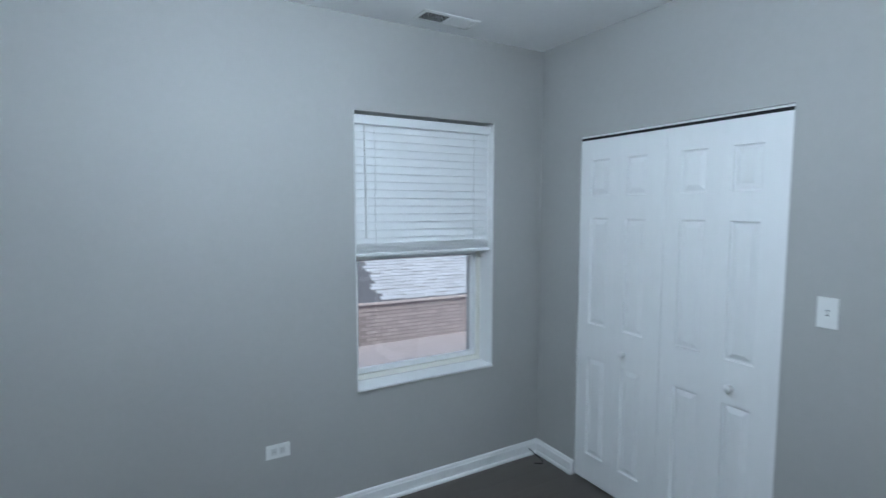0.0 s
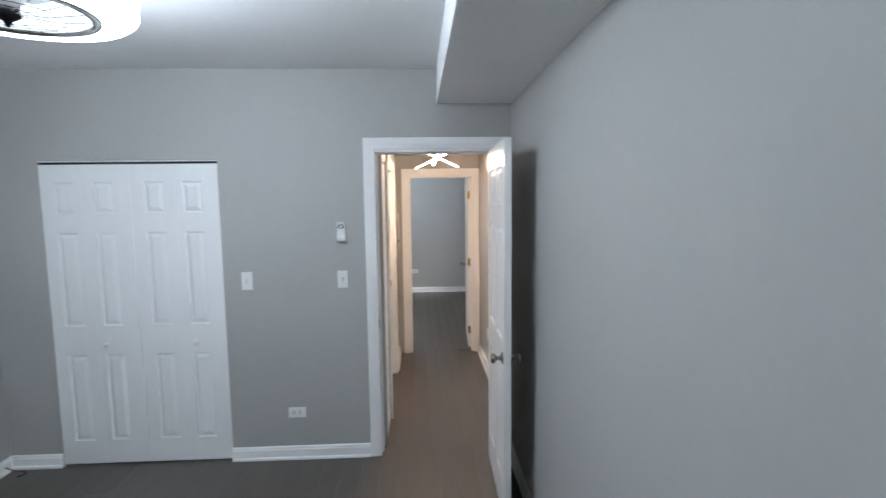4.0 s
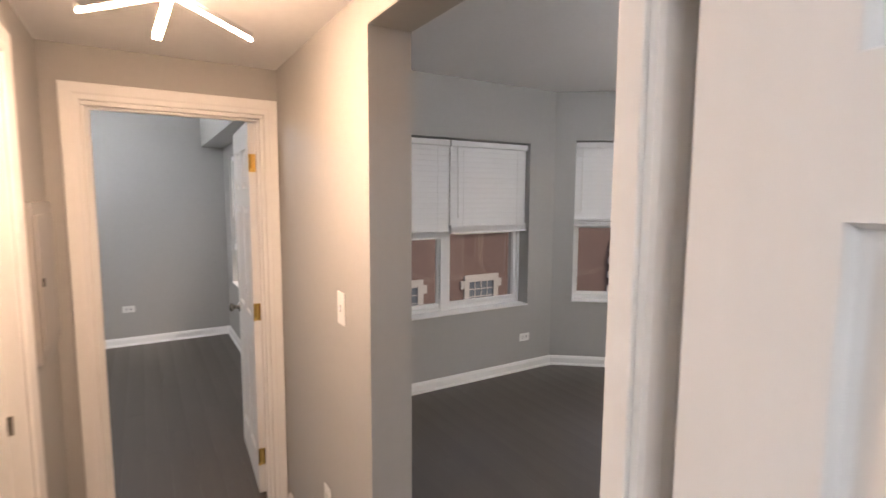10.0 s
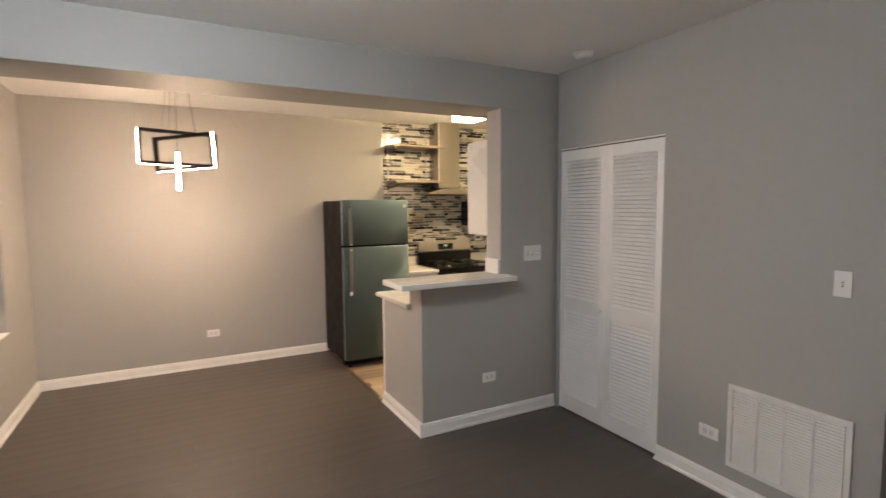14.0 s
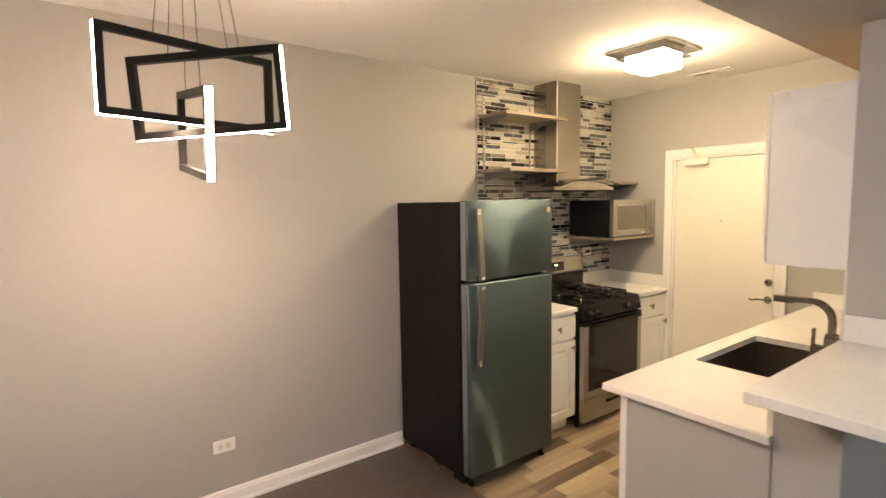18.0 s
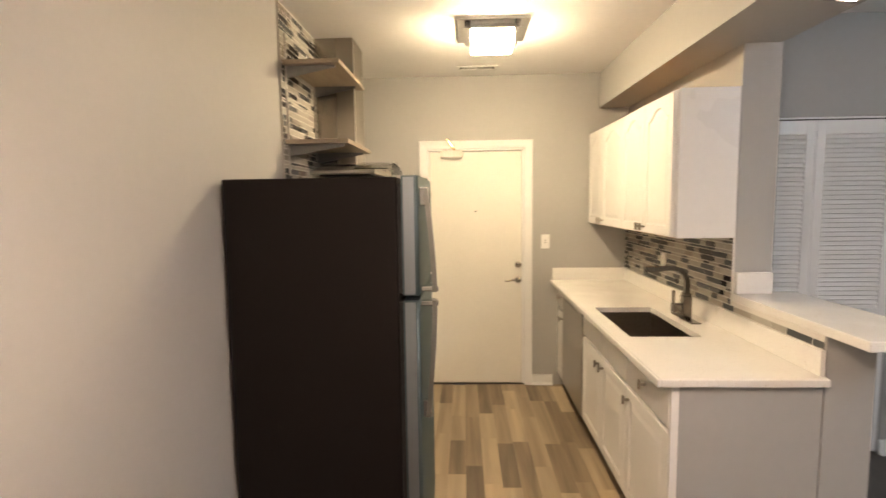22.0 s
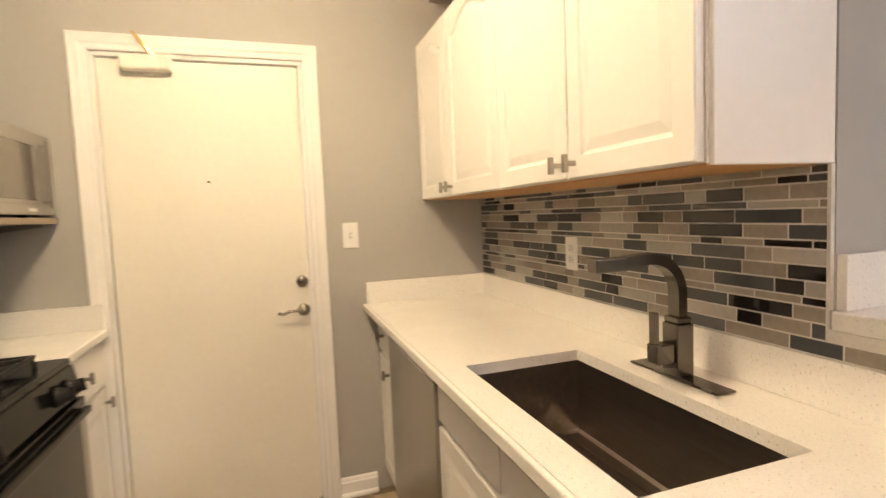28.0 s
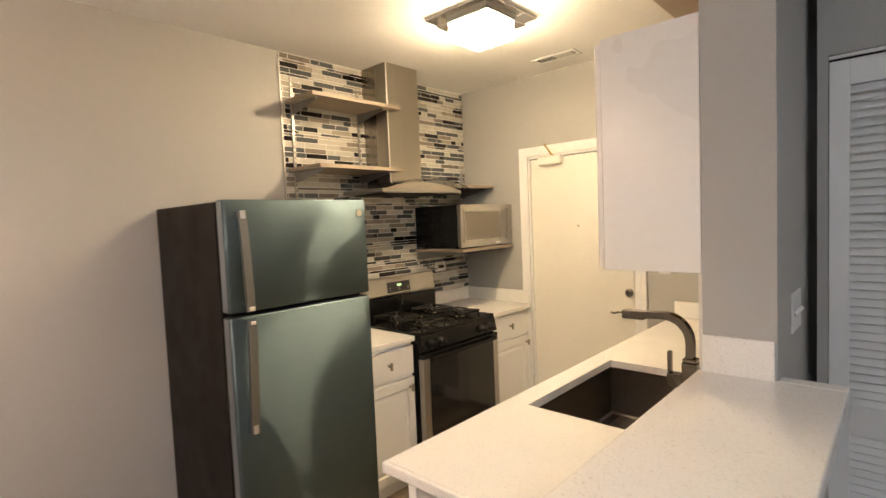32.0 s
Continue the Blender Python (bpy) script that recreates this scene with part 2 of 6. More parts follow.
# ---- mesh helpers
def add_box(bm, x0, x1, y0, y1, z0, z1):
    v = [bm.verts.new(p) for p in ((x0, y0, z0), (x1, y0, z0), (x1, y1, z0), (x0, y1, z0), (x0, y0, z1), (x1, y0, z1), (x1, y1, z1), (x0, y1, z1))]
    for f in ((3, 2, 1, 0), (4, 5, 6, 7), (0, 1, 5, 4), (1, 2, 6, 5), (2, 3, 7, 6), (3, 0, 4, 7)):
        bm.faces.new([v[i] for i in f])
    return v


def box(x0, x1, y0, y1, z0, z1, r=0.0, seg=2):
    """A box as a bmesh of its own, its edges rounded by r."""
    bm = bmesh.new()
    add_box(bm, min(x0, x1), max(x0, x1), min(y0, y1), max(y0, y1), min(z0, z1), max(z0, z1))
    if r:
        bmesh.ops.bevel(bm, geom=bm.edges[:], offset=r, segments=seg, affect="EDGES", profile=0.5, clamp_overlap=True)
    return bm


def boxes(*some, r=0.0, weld=False):
    bm = bmesh.new()
    for s in some:
        b = box(*s, r=r)
        me = bpy.data.meshes.new("scratch")
        b.to_mesh(me)
        b.free()
        bm.from_mesh(me)
        bpy.data.meshes.remove(me)
    if weld:
        bmesh.ops.remove_doubles(bm, verts=bm.verts[:], dist=1e-4)
    return bm


def ring(x0, x1, z0, z1, y0, y1, w, r=0.0):
    """A flat rectangular frame of bar width w in the xz plane, y0 to y1 deep, as one piece."""
    bm = bmesh.new()
    outer, inner = ((x0, z0), (x1, z0), (x1, z1), (x0, z1)), ((x0 + w, z0 + w), (x1 - w, z0 + w), (x1 - w, z1 - w), (x0 + w, z1 - w))
    sets = [[bm.verts.new((x, y, z)) for x, z in pts] for y in (y0, y1) for pts in (outer, inner)]
    for k in range(4):
        j = (k + 1) % 4
        for a, b in ((sets[0], sets[1]), (sets[1], sets[3]), (sets[3], sets[2]), (sets[2], sets[0])):
            bm.faces.new((a[k], a[j], b[j], b[k]))
    bmesh.ops.recalc_face_normals(bm, faces=bm.faces[:])
    if r:
        bmesh.ops.bevel(bm, geom=[e for e in bm.edges if e.calc_face_angle(0) > 0.5], offset=r, segments=2, affect="EDGES", profile=0.5)
    return bm


def tube(bm, points, radius, seg=10, flat=None, caps=True):
    """A pipe along the points; flat: (half width, half height) for a four-sided bar."""
    pts = [Vector(p) for p in points]
    rings = []
    side = None
    for i, p in enumerate(pts):
        d = (pts[min(i + 1, len(pts) - 1)] - pts[max(i - 1, 0)]).normalized()
        if side is None:
            up = Vector((0, 0, 1)) if abs(d.z) < 0.9 else Vector((0, 1, 0))
            side = d.cross(up).normalized()
        side = (side - d * side.dot(d)).normalized()
        other = side.cross(d).normalized()
        if flat:
            offs = [side * a * flat[0] + other * c * flat[1] for a, c in ((1, 1), (-1, 1), (-1, -1), (1, -1))]
        else:
            offs = [side * math.cos(k * math.tau / seg) * radius + other * math.sin(k * math.tau / seg) * radius for k in range(seg)]
        rings.append([bm.verts.new(p + o) for o in offs])
    for a, b in zip(rings, rings[1:]):
        for k in range(len(a)):
            bm.faces.new((a[k], a[(k + 1) % len(a)], b[(k + 1) % len(a)], b[k]))
    if caps:
        bm.faces.new(rings[0][::-1])
        bm.faces.new(rings[-1])
    bmesh.ops.recalc_face_normals(bm, faces=bm.faces[:])
    return bm


def pipe(points, radius, seg=10, flat=None):
    return tube(bmesh.new(), points, radius, seg, flat)


def lathe(profile, seg=32, close=False):
    """A turned body about z from (radius, height) pairs."""
    bm = bmesh.new()
    rings = [[bm.verts.new((r * math.cos(k * math.tau / seg), r * math.sin(k * math.tau / seg), z)) for k in range(seg)] for r, z in profile]
    pairs = list(zip(rings, rings[1:])) + ([(rings[-1], rings[0])] if close else [])
    for a, b in pairs:
        for k in range(seg):
            bm.faces.new((a[k], a[(k + 1) % seg], b[(k + 1) % seg], b[k]))
    if not close:
        bm.faces.new(rings[0][::-1])
        bm.faces.new(rings[-1])
    bmesh.ops.remove_doubles(bm, verts=bm.verts[:], dist=1e-5)
    bmesh.ops.recalc_face_normals(bm, faces=bm.faces[:])
    return bm


def moved(bm, m):
    bmesh.ops.transform(bm, matrix=m, verts=bm.verts[:])
    return bm


def part(name, bm, material, parent=None, label="", smooth=False):
    me = bpy.data.meshes.new(name)
    bm.normal_update()
    bm.to_mesh(me)
    bm.free()
    me.materials.append(material)
    if smooth:
        for p in me.polygons:
            p.use_smooth = True
    ob = new(name, me)
    if parent:
        ob.parent = parent
    return tagged(ob, label=label)


def again(ob, m, parent=None, name=None):
    """One more object on the mesh of ob."""
    o = new(name or ob.name.split(".")[0], ob.data)
    o.parent = parent or ob.parent
    o.matrix_basis = m
    if "label" in ob:
        o["label"] = ob["label"]
    return o


def thing(name, m, label, category, group="", kind=""):
    ob = new(name)
    ob.empty_display_size = 0.1
    ob.matrix_basis = m
    return tagged(ob, label, category, group, kind)


def setting(name, bm, material, label="", category=""):
    return tagged(part(name, bm, material, None, label), category=category, kind="structure")


def wall(name, axis, u0, u1, v0, v1, z0, z1, holes=(), material=None, label="grey painted plaster wall", m=None):
    """A wall along an axis from u0 to u1, v0 to v1 thick, with holes (from, to, bottom, top)."""
    bm = bmesh.new()

    def block(a, b, za, zb):
        if b - a > 1e-4 and zb - za > 1e-4:
            add_box(bm, *((a, b, v0, v1) if axis == "x" else (v0, v1, a, b)), za, zb)

    at = u0
    for a, b, za, zb in sorted(holes):
        block(at, a, z0, z1)
        block(a, b, z0, za)
        block(a, b, zb, z1)
        at = b
    block(at, u1, z0, z1)
    bmesh.ops.remove_doubles(bm, verts=bm.verts[:], dist=1e-4)
    ob = setting(name, bm, material or PAINT, label, "wall")
    if m:
        ob.matrix_basis = m
    return ob


# ---- the plan
H = 2.60
HK = 2.58
HALL_H = 2.24
BW, BE, BS, BN = -1.75, 2.424, -0.14, 3.225          # bedroom
HW, HE, HS, HN = 2.55, 4.712, -0.205, 0.722          # hall
FW, FE, FS, FN = 4.84, 8.42, -0.45, 2.9              # far bedroom
LN, LE, LS, LW = -0.35, 5.672, -4.26, 0.21          # living room
C1, C2 = Vector((5.672, -2.97)), Vector((4.72, -4.195))
DE, DS = 3.98, -6.70                               # dining corner
KW, KN = -0.943, -4.44                              # kitchen
BEAM_Y, BEAM_Z = -4.68, 2.305
OPEN_L, OPEN_R, BAR_X = 0.722, 3.94, 1.375
bay_turn = math.degrees(math.atan2(C2.y - C1.y, C2.x - C1.x))
BAY = pose(C1.x, C1.y, 0, 0, 0, bay_turn)
BAY_LEN = (C2 - C1).length + 0.05

wall("wall_bedroom_north", "x", BW - 0.15, BE + 0.76, BN, BN + 0.30, 0, H, [(1.170, 2.052, 0.645, 2.128)])
wall("wall_bedroom_west", "y", BS, BN, BW - 0.15, BW, 0, H)
wall("wall_bedroom_east", "y", BS, BN, BE, HW, 0, H, [(BS + 0.001, 0.770, 0, 2.09), (1.765, 2.885, 0, 2.035)])
wall("wall_door_stub", "y", BS + 0.001, -0.018, BE, BE + 0.032, 0, 2.09)
wall("wall_bedroom_south", "x", BW - 0.15, HW, -0.52, BS, 0, H)
setting("soffit_bedroom", box(BW, BE - 0.002, BS, 0.345, 2.38, H), CEILING, "white painted boxed soffit along the bedroom ceiling", "soffit")
wall("wall_closet_back", "y", 0.86, BN, HW + 0.55, HW + 0.63, 0, H)
wall("wall_hall_north", "x", HW, HE, HN, HN + 0.12, 0, H, [(2.57, 2.985, 0, 2.05), (3.06, 4.06, 0, 2.04)])
wall("wall_hall_south", "x", HW, HE, LN, HS, 0, H, [(HW + 0.005, 3.55, 0, 2.135)])
wall("wall_hall_end", "y", FS - 0.35, FN, HE, FW, 0, H, [(-0.14, 0.59, 0, 2.02)])
wall("wall_far_east", "y", FS - 0.3, FN, FE, FE + 0.25, 0, H)
wall("wall_far_north", "x", HE, FE + 0.25, FN, FN + 0.25, 0, H)
wall("wall_far_south", "x", FW, FE, FS - 0.25, FS, 0, H, [(7.0, 8.05, 0.665, 2.06)])
setting("soffit_far_room", box(FW, FE, FS, -0.22, 2.17, H), PAINT, "grey boxed soffit in the far bedroom", "soffit")
wall("wall_living_north", "x", FW, LE + 0.3, FS - 0.35, FS - 0.252, 0, H)
wall("wall_living_east", "y", C1.y, LN, LE, LE + 0.30, 0, H, [(-2.672, -1.00, 0.625, 2.11)])
wall("wall_bay", "x", 0, BAY_LEN, 0, 0.30, 0, H, [(0.195, 1.298, 0.628, 2.155)], m=BAY)
wall("wall_living_south", "x", OPEN_R, C2.x + 0.4, LS - 0.2, LS, 0, H)
wall("wall_dining_east", "y", DS - 0.25, LS - 0.2, DE, DE + 0.30, 0, H, [(-5.98, -4.68, 0.68, 2.13)])
wall("wall_dining_south", "x", KW - 0.2, DE + 0.30, DS - 0.25, DS, 0, H)
setting("beam", boxes((KW, OPEN_R, BEAM_Y, LS, BEAM_Z, H), (OPEN_R, DE, BEAM_Y, LS - 0.2, BEAM_Z, H), weld=True), PAINT, "grey dropped beam between living room and kitchen", "beam")
wall("wall_kitchen_north", "x", KW, OPEN_L, KN, LS, 0, BEAM_Z - 0.001)
setting("half_wall", box(OPEN_L + 0.0005, BAR_X, KN, LS, 0, 1.06), PAINT, "grey painted half wall under the breakfast bar", "wall")
wall("wall_kitchen_west", "y", DS - 0.25, LS, KW - 0.15, KW, 0, H, [(-6.079, -5.279, 0, 2.00)])
wall("wall_living_west", "y", -4.228, -2.14, LW - 0.12, LW, 0, H, [(-4.20, -3.27, 0, 2.03)])
wall("wall_louver_closet", "y", -4.2, -2.2, LW - 0.80, LW - 0.72, 0, H)
wall("wall_alcove_south", "x", -1.9, LW - 0.121, -2.26, -2.14, 0, H)
wall("wall_alcove_west", "y", -2.2, -0.52, -2.0, -1.9, 0, H)
wall("wall_bath_north", "x", HW + 0.63, FW, 2.3, 2.4, 0, H)
wall("wall_bath_west", "y", 0.82, 2.3, 2.98, 3.05, 0, H)

setting("ceiling_bedroom", box(BW - 0.15, HW, BS - 0.2, BN + 0.3, H, H + 0.15), CEILING, "white painted ceiling", "ceiling")
setting("ceiling_hall", box(HW, HE, HS, HN, HALL_H, HALL_H + 0.1), CEILING, "white painted hall ceiling", "ceiling")
setting("ceiling_bath", box(HW, HE, HN + 0.12, FN, 2.4, 2.5), CEILING, "white painted bathroom ceiling", "ceiling")
setting("ceiling_far", box(HE, FE + 0.25, FS - 0.3, FN + 0.25, H, H + 0.15), CEILING, "white painted ceiling", "ceiling")
setting("ceiling_living", box(-2.0, LE + 0.35, LS - 0.5, BS - 0.2, H, H + 0.15), CEILING, "white painted ceiling", "ceiling")
setting("ceiling_kitchen", box(KW - 0.1, DE + 0.1, DS - 0.1, BEAM_Y, HK, HK + 0.17), CEILING, "white painted kitchen ceiling", "ceiling")

# ---- floors: boards lie on a dark base
def board_mesh(length, width, thick=0.012, r=0.0004):
    bm = bmesh.new()
    a, b = length / 2, width / 2
    lo = [bm.verts.new(p) for p in ((-a, -b, -thick), (a, -b, -thick), (a, b, -thick), (-a, b, -thick))]
    mid = [bm.verts.new(p) for p in ((-a, -b, -r), (a, -b, -r), (a, b, -r), (-a, b, -r))]
    hi = [bm.verts.new(p) for p in ((-a + r, -b + r, 0), (a - r, -b + r, 0), (a - r, b - r, 0), (-a + r, b - r, 0))]
    bm.faces.new(hi)
    for low, up in ((lo, mid), (mid, hi)):
        for k in range(4):
            bm.faces.new((low[k], low[(k + 1) % 4], up[(k + 1) % 4], up[k]))
    return bm


def lay_boards(name, label, x0, x1, y0, y1, material, width=0.127, length=1.22, along="x", edge=None, seed=1, jitter=0.0):
    """A floor slab with boards as its pieces; edge(y) may cut a row short at its far end."""
    base = setting(name, box(x0, x1, y0, y1, -0.25, -0.008), FLOORGAP, label, "floor")
    rng = random.Random(seed)
    shared = {}
    ends = (x0, x1, y0, y1) if along == "x" else (y0, y1, x0, x1)
    v, gap = ends[2], 0.0004
    while v < ends[3] - 0.01:
        w = min(width, ends[3] - v)
        u = ends[0] - rng.uniform(0, length * 0.9)
        stop = min(ends[1], edge(v + w / 2)) if edge else ends[1]
        while u < stop - 0.005:
            a, b = max(u, ends[0]), min(u + length * rng.uniform(1 - jitter, 1), stop)
            u = max(b, u + length * 0.3)
            if b - a < 0.02:
                continue
            key = (round(b - a, 3), round(w, 3))
            if key not in shared:
                me = bpy.data.meshes.new("floor_board")
                bm = board_mesh(b - a - gap, w - gap)
                bm.to_mesh(me)
                bm.free()
                me.materials.append(material)
                shared[key] = me
            o = new("floor_board", shared[key])
            o.parent = base
            centre = ((a + b) / 2, v + w / 2)
            o.matrix_basis = pose(*(centre if along == "x" else centre[::-1]), rng.uniform(-0.0003, 0.0003), 0, 0, 0 if along == "x" else 90)
        v += w
    return base


def bay_edge(y):
    if y > C1.y:
        return LE + 0.05
    return C1.x + (C2.x - C1.x) * (y - C1.y) / (C2.y - C1.y) + 0.12


def lay_all_floors():
    dark = "dark brown wood-look plank floor"
    lay_boards("floor_bedroom", dark, BW - 0.05, HW, BS, BN + 0.02, FLOOR, seed=3)
    lay_boards("floor_closet", dark, HW, 3.1, HN + 0.12, BN, FLOOR, seed=13, width=0.25)
    lay_boards("floor_hall", dark, HW, HE + 0.06, LN, HN + 0.06, FLOOR, seed=4)
    lay_boards("floor_far_room", dark, HE + 0.06, FE, FS, FN, FLOOR, seed=5)
    lay_boards("floor_living", dark, -1.95, LE + 0.1, LS, LN, FLOOR, edge=bay_edge, seed=6)
    lay_boards("floor_dining", dark, 1.397, DE + 0.02, DS, LS, FLOOR, seed=7)
    lay_boards("floor_kitchen", "mixed brown wood-look plank kitchen floor", KW, 1.39, DS, KN, KITCHENFLOOR, width=0.102, length=0.72, seed=8, jitter=0.5)
    tile = setting("floor_bath", box(3.05, HE, HN + 0.06, 2.3, -0.2, 0.0), GROUT, "pale tiled bathroom floor", "floor")
    setting("threshold_strip", box(1.372, 1.408, DS + 0.01, -5.09, 0.0005, 0.006, r=0.002), surface("brown_strip", (0.10, 0.07, 0.05), rough=0.4), "narrow brown floor transition strip", "trim")


# ---- baseboards
def baseboard(x0, y0, x1, y1, h=0.09, t=0.016):
    """A run of moulded skirting; the room lies to the left of the way from the first end to the second."""
    length = math.hypot(x1 - x0, y1 - y0)
    bm = bmesh.new()
    outline = ((0, 0), (t + 0.012, 0), (t + 0.012, 0.010), (t + 0.007, 0.017), (t, 0.019), (t, h - 0.022), (t - 0.004, h - 0.016), (t - 0.005, h - 0.008), (t - 0.010, h - 0.001), (0, h))
    a = [bm.verts.new((0, d, z)) for d, z in outline]
    b = [bm.verts.new((length, d, z)) for d, z in outline]
    for k in range(len(outline)):
        j = (k + 1) % len(outline)
        bm.faces.new((a[k], a[j], b[j], b[k]))
    bm.faces.new(a[::-1])
    bm.faces.new(b)
    bmesh.ops.recalc_face_normals(bm, faces=bm.faces[:])
    ob = setting("baseboard", bm, WHITE, "white moulded baseboard", "baseboard")
    ob.matrix_basis = pose(x0, y0, 0.001, 0, 0, math.degrees(math.atan2(y1 - y0, x1 - x0)))
    return ob


for run in (
    (BE, BN, BW, BN), (BW, BN, BW, BS), (BW, BS, BE, BS), (BE, 0.831, BE, 1.765), (BE, 2.885, BE, BN),
    (3.55, HS, 4.64, HS), (3.55, LN - 0.028, 3.55, HS + 0.028), (HE, HN, 4.135, HN),
    (HE, LN, 3.55, LN),
    (FW, FS, FE, FS), (FE, FS, FE, FN),
    (LE, C1.y, LE, LN),
    (C2.x, C2.y, C1.x, C1.y), (OPEN_R - 0.028, LS, C2.x - 0.03, LS), (OPEN_R, LS - 0.2, OPEN_R, LS), (DE, DS, DE, LS - 0.2), (1.40, DS, DE, DS),
    (LW, LS, BAR_X + 0.028, LS), (BAR_X, LS - 0.0005, BAR_X, -4.985),
    (LW, -2.112, LW, -3.27), (-1.9, -2.14, LW, -2.14), (-1.9, -0.52, -1.9, -2.14), (HW, -0.52, -1.9, -0.52),
    (KW, -5.04, KW, -5.213),
):
    baseboard(*run)


# ---- casings
def casing(m, width, height, w=0.07, left=True, right=True, label="white moulded door casing", right_w=None):
    """A moulded casing round a door opening; local x along the wall, y into the wall, z up."""
    t = thing("door_casing", m, label, "door trim", kind="structure")
    profile = ((0.0, 0.0005), (0.0, 0.009), (0.005, 0.0115), (0.022, 0.0125), (0.030, 0.0155), (0.048, 0.0165), (w - 0.004, 0.018), (w, 0.015), (w, 0.0005))

    def length_of(name, start, end):
        bm = bmesh.new()
        a, b = [bm.verts.new(start(d, -e)) for d, e in profile], [bm.verts.new(end(d, -e)) for d, e in profile]
        for k in range(len(a)):
            n = (k + 1) % len(a)
            bm.faces.new((a[k], a[n], b[n], b[k]))
        bm.faces.new(a[::-1])
        bm.faces.new(b)
        bmesh.ops.recalc_face_normals(bm, faces=bm.faces[:])
        part(name, bm, WHITE, t)

    if left:
        length_of("side_board", lambda d, e: (-d, e, 0.0), lambda d, e: (-d, e, height + d))
    if right:
        shrink = (right_w or w) / w
        length_of("side_board", lambda d, e: (width + d * shrink, e, 0.0), lambda d, e: (width + d * shrink, e, height + d))
    length_of("head_board", lambda d, e: (-d if left else 0.0, e, height + d), lambda d, e: (width + (d * (right_w or w) / w if right else 0.0), e, height + d))
    return t


def jamb(m, width, height, depth, stop=0.05, right_depth=None):
    """The lining of a door opening, with its stops."""
    t = thing("door_jamb", m, "white door jamb lining the opening", "door trim", kind="structure")
    part("jamb_side", box(0.0005, 0.018, 0.001, depth - 0.001, 0, height - 0.019, r=0.002), WHITE, t)
    part("jamb_side", box(width - 0.018, width - 0.0005, 0.001, (right_depth or depth) - 0.001, 0, height - 0.019, r=0.002), WHITE, t)
    part("jamb_head", box(0.0005, width - 0.0005, 0.001, depth - 0.001, height - 0.018, height - 0.0005, r=0.002), WHITE, t)
    for x0, x1 in ((0.0185, 0.029), (width - 0.029, width - 0.0185))[:1 if right_depth else 2]:
        part("stop", box(x0, x1, stop, stop + 0.035, 0, height - 0.03, r=0.002), WHITE, t)
    part("stop", box(0.0185, width - 0.0185, stop, stop + 0.035, height - 0.029, height - 0.0185, r=0.002), WHITE, t)
    return t


# door 1, between bedroom and hall: seen from the bedroom, y into the wall is +x
casing(pose(BE, 0.756, 0, 0, 0, -90), 0.762, 2.09, w=0.074, right_w=0.105)
casing(pose(HW, -0.018, 0, 0, 0, 90), 0.736, 2.09, left=False, right=False)
jamb(pose(BE, 0.770, 0, 0, 0, -90), 0.788, 2.09, HW - BE, stop=0.045, right_depth=0.032)
# door 2, at the hall's end
casing(pose(HE, 0.59, 0, 0, 0, -90), 0.73, 2.02, right_w=0.063)
casing(pose(FW, -0.14, 0, 0, 0, 90), 0.73, 2.02)
jamb(pose(HE, 0.59, 0, 0, 0, -90), 0.73, 2.02, FW - HE, stop=0.03)
# bathroom door opening
casing(pose(3.06, HN, 0), 1.0, 2.04)
jamb(pose(3.06, HN, 0), 1.0, 2.04, 0.12)
# entrance door
casing(pose(KW, -6.079, 0, 0, 0, 90), 0.80, 2.00, w=0.065)
jamb(pose(KW, -6.079, 0, 0, 0, 90), 0.80, 2.00, 0.15, stop=0.07)


# ---- doors
def field(bm, x0, x1, z0, z1, y, way, loops=((0, 0.0), (0.004, 0.011), (0.012, 0.012), (0.036, 0.001))):
    """A raised field in a frame's opening, its outer edge at y; way: -1 faces -y."""
    rings = []
    for inset, depth in loops:
        yy = y - way * depth
        rings.append([bm.verts.new(p) for p in ((x0 + inset, yy, z0 + inset), (x1 - inset, yy, z0 + inset), (x1 - inset, yy, z1 - inset), (x0 + inset, yy, z1 - inset))])
    for a, b in zip(rings, rings[1:]):
        for k in range(4):
            bm.faces.new((a[k], a[(k + 1) % 4], b[(k + 1) % 4], b[k]))
    bm.faces.new(rings[-1])


def panel_leaf(parent, width, height, columns, rows, t=0.035, material=DOORWHITE, x0=0.0, z0=0.0, name="leaf"):
    """A moulded leaf: stiles and rails of full thickness with raised fields between. columns: (from, to) in x; rows: (from, to) in z."""
    bm = bmesh.new()
    xs = [0.0] + [v for c in columns for v in c] + [width]
    for a, b in zip(xs[0::2], xs[1::2]):
        add_box(bm, x0 + a, x0 + b, -t / 2, t / 2, z0, z0 + height)
    zs = [0.0] + [v for r in rows for v in r] + [height]
    for c0, c1 in columns:
        for a, b in zip(zs[0::2], zs[1::2]):
            add_box(bm, x0 + c0, x0 + c1, -t / 2, t / 2, z0 + a, z0 + b)
    leaf = part(name, bm, material, parent)
    shared = {}
    for c0, c1 in columns:
        for r0, r1 in rows:
            key = (round(c1 - c0, 4), round(r1 - r0, 4))
            if key not in shared:
                bm = bmesh.new()
                field(bm, 0, c1 - c0, 0, r1 - r0, -t / 2, -1)
                field(bm, 0, c1 - c0, 0, r1 - r0, t / 2, 1)
                bmesh.ops.recalc_face_normals(bm, faces=bm.faces[:])
                shared[key] = part("panel", bm, material, leaf)
                shared[key].matrix_basis = pose(x0 + c0, 0, z0 + r0)
            else:
                again(shared[key], pose(x0 + c0, 0, z0 + r0), leaf, "panel")
    return leaf


SIX = ((0.20, 0.80), (0.98, 1.585), (1.685, 1.90))


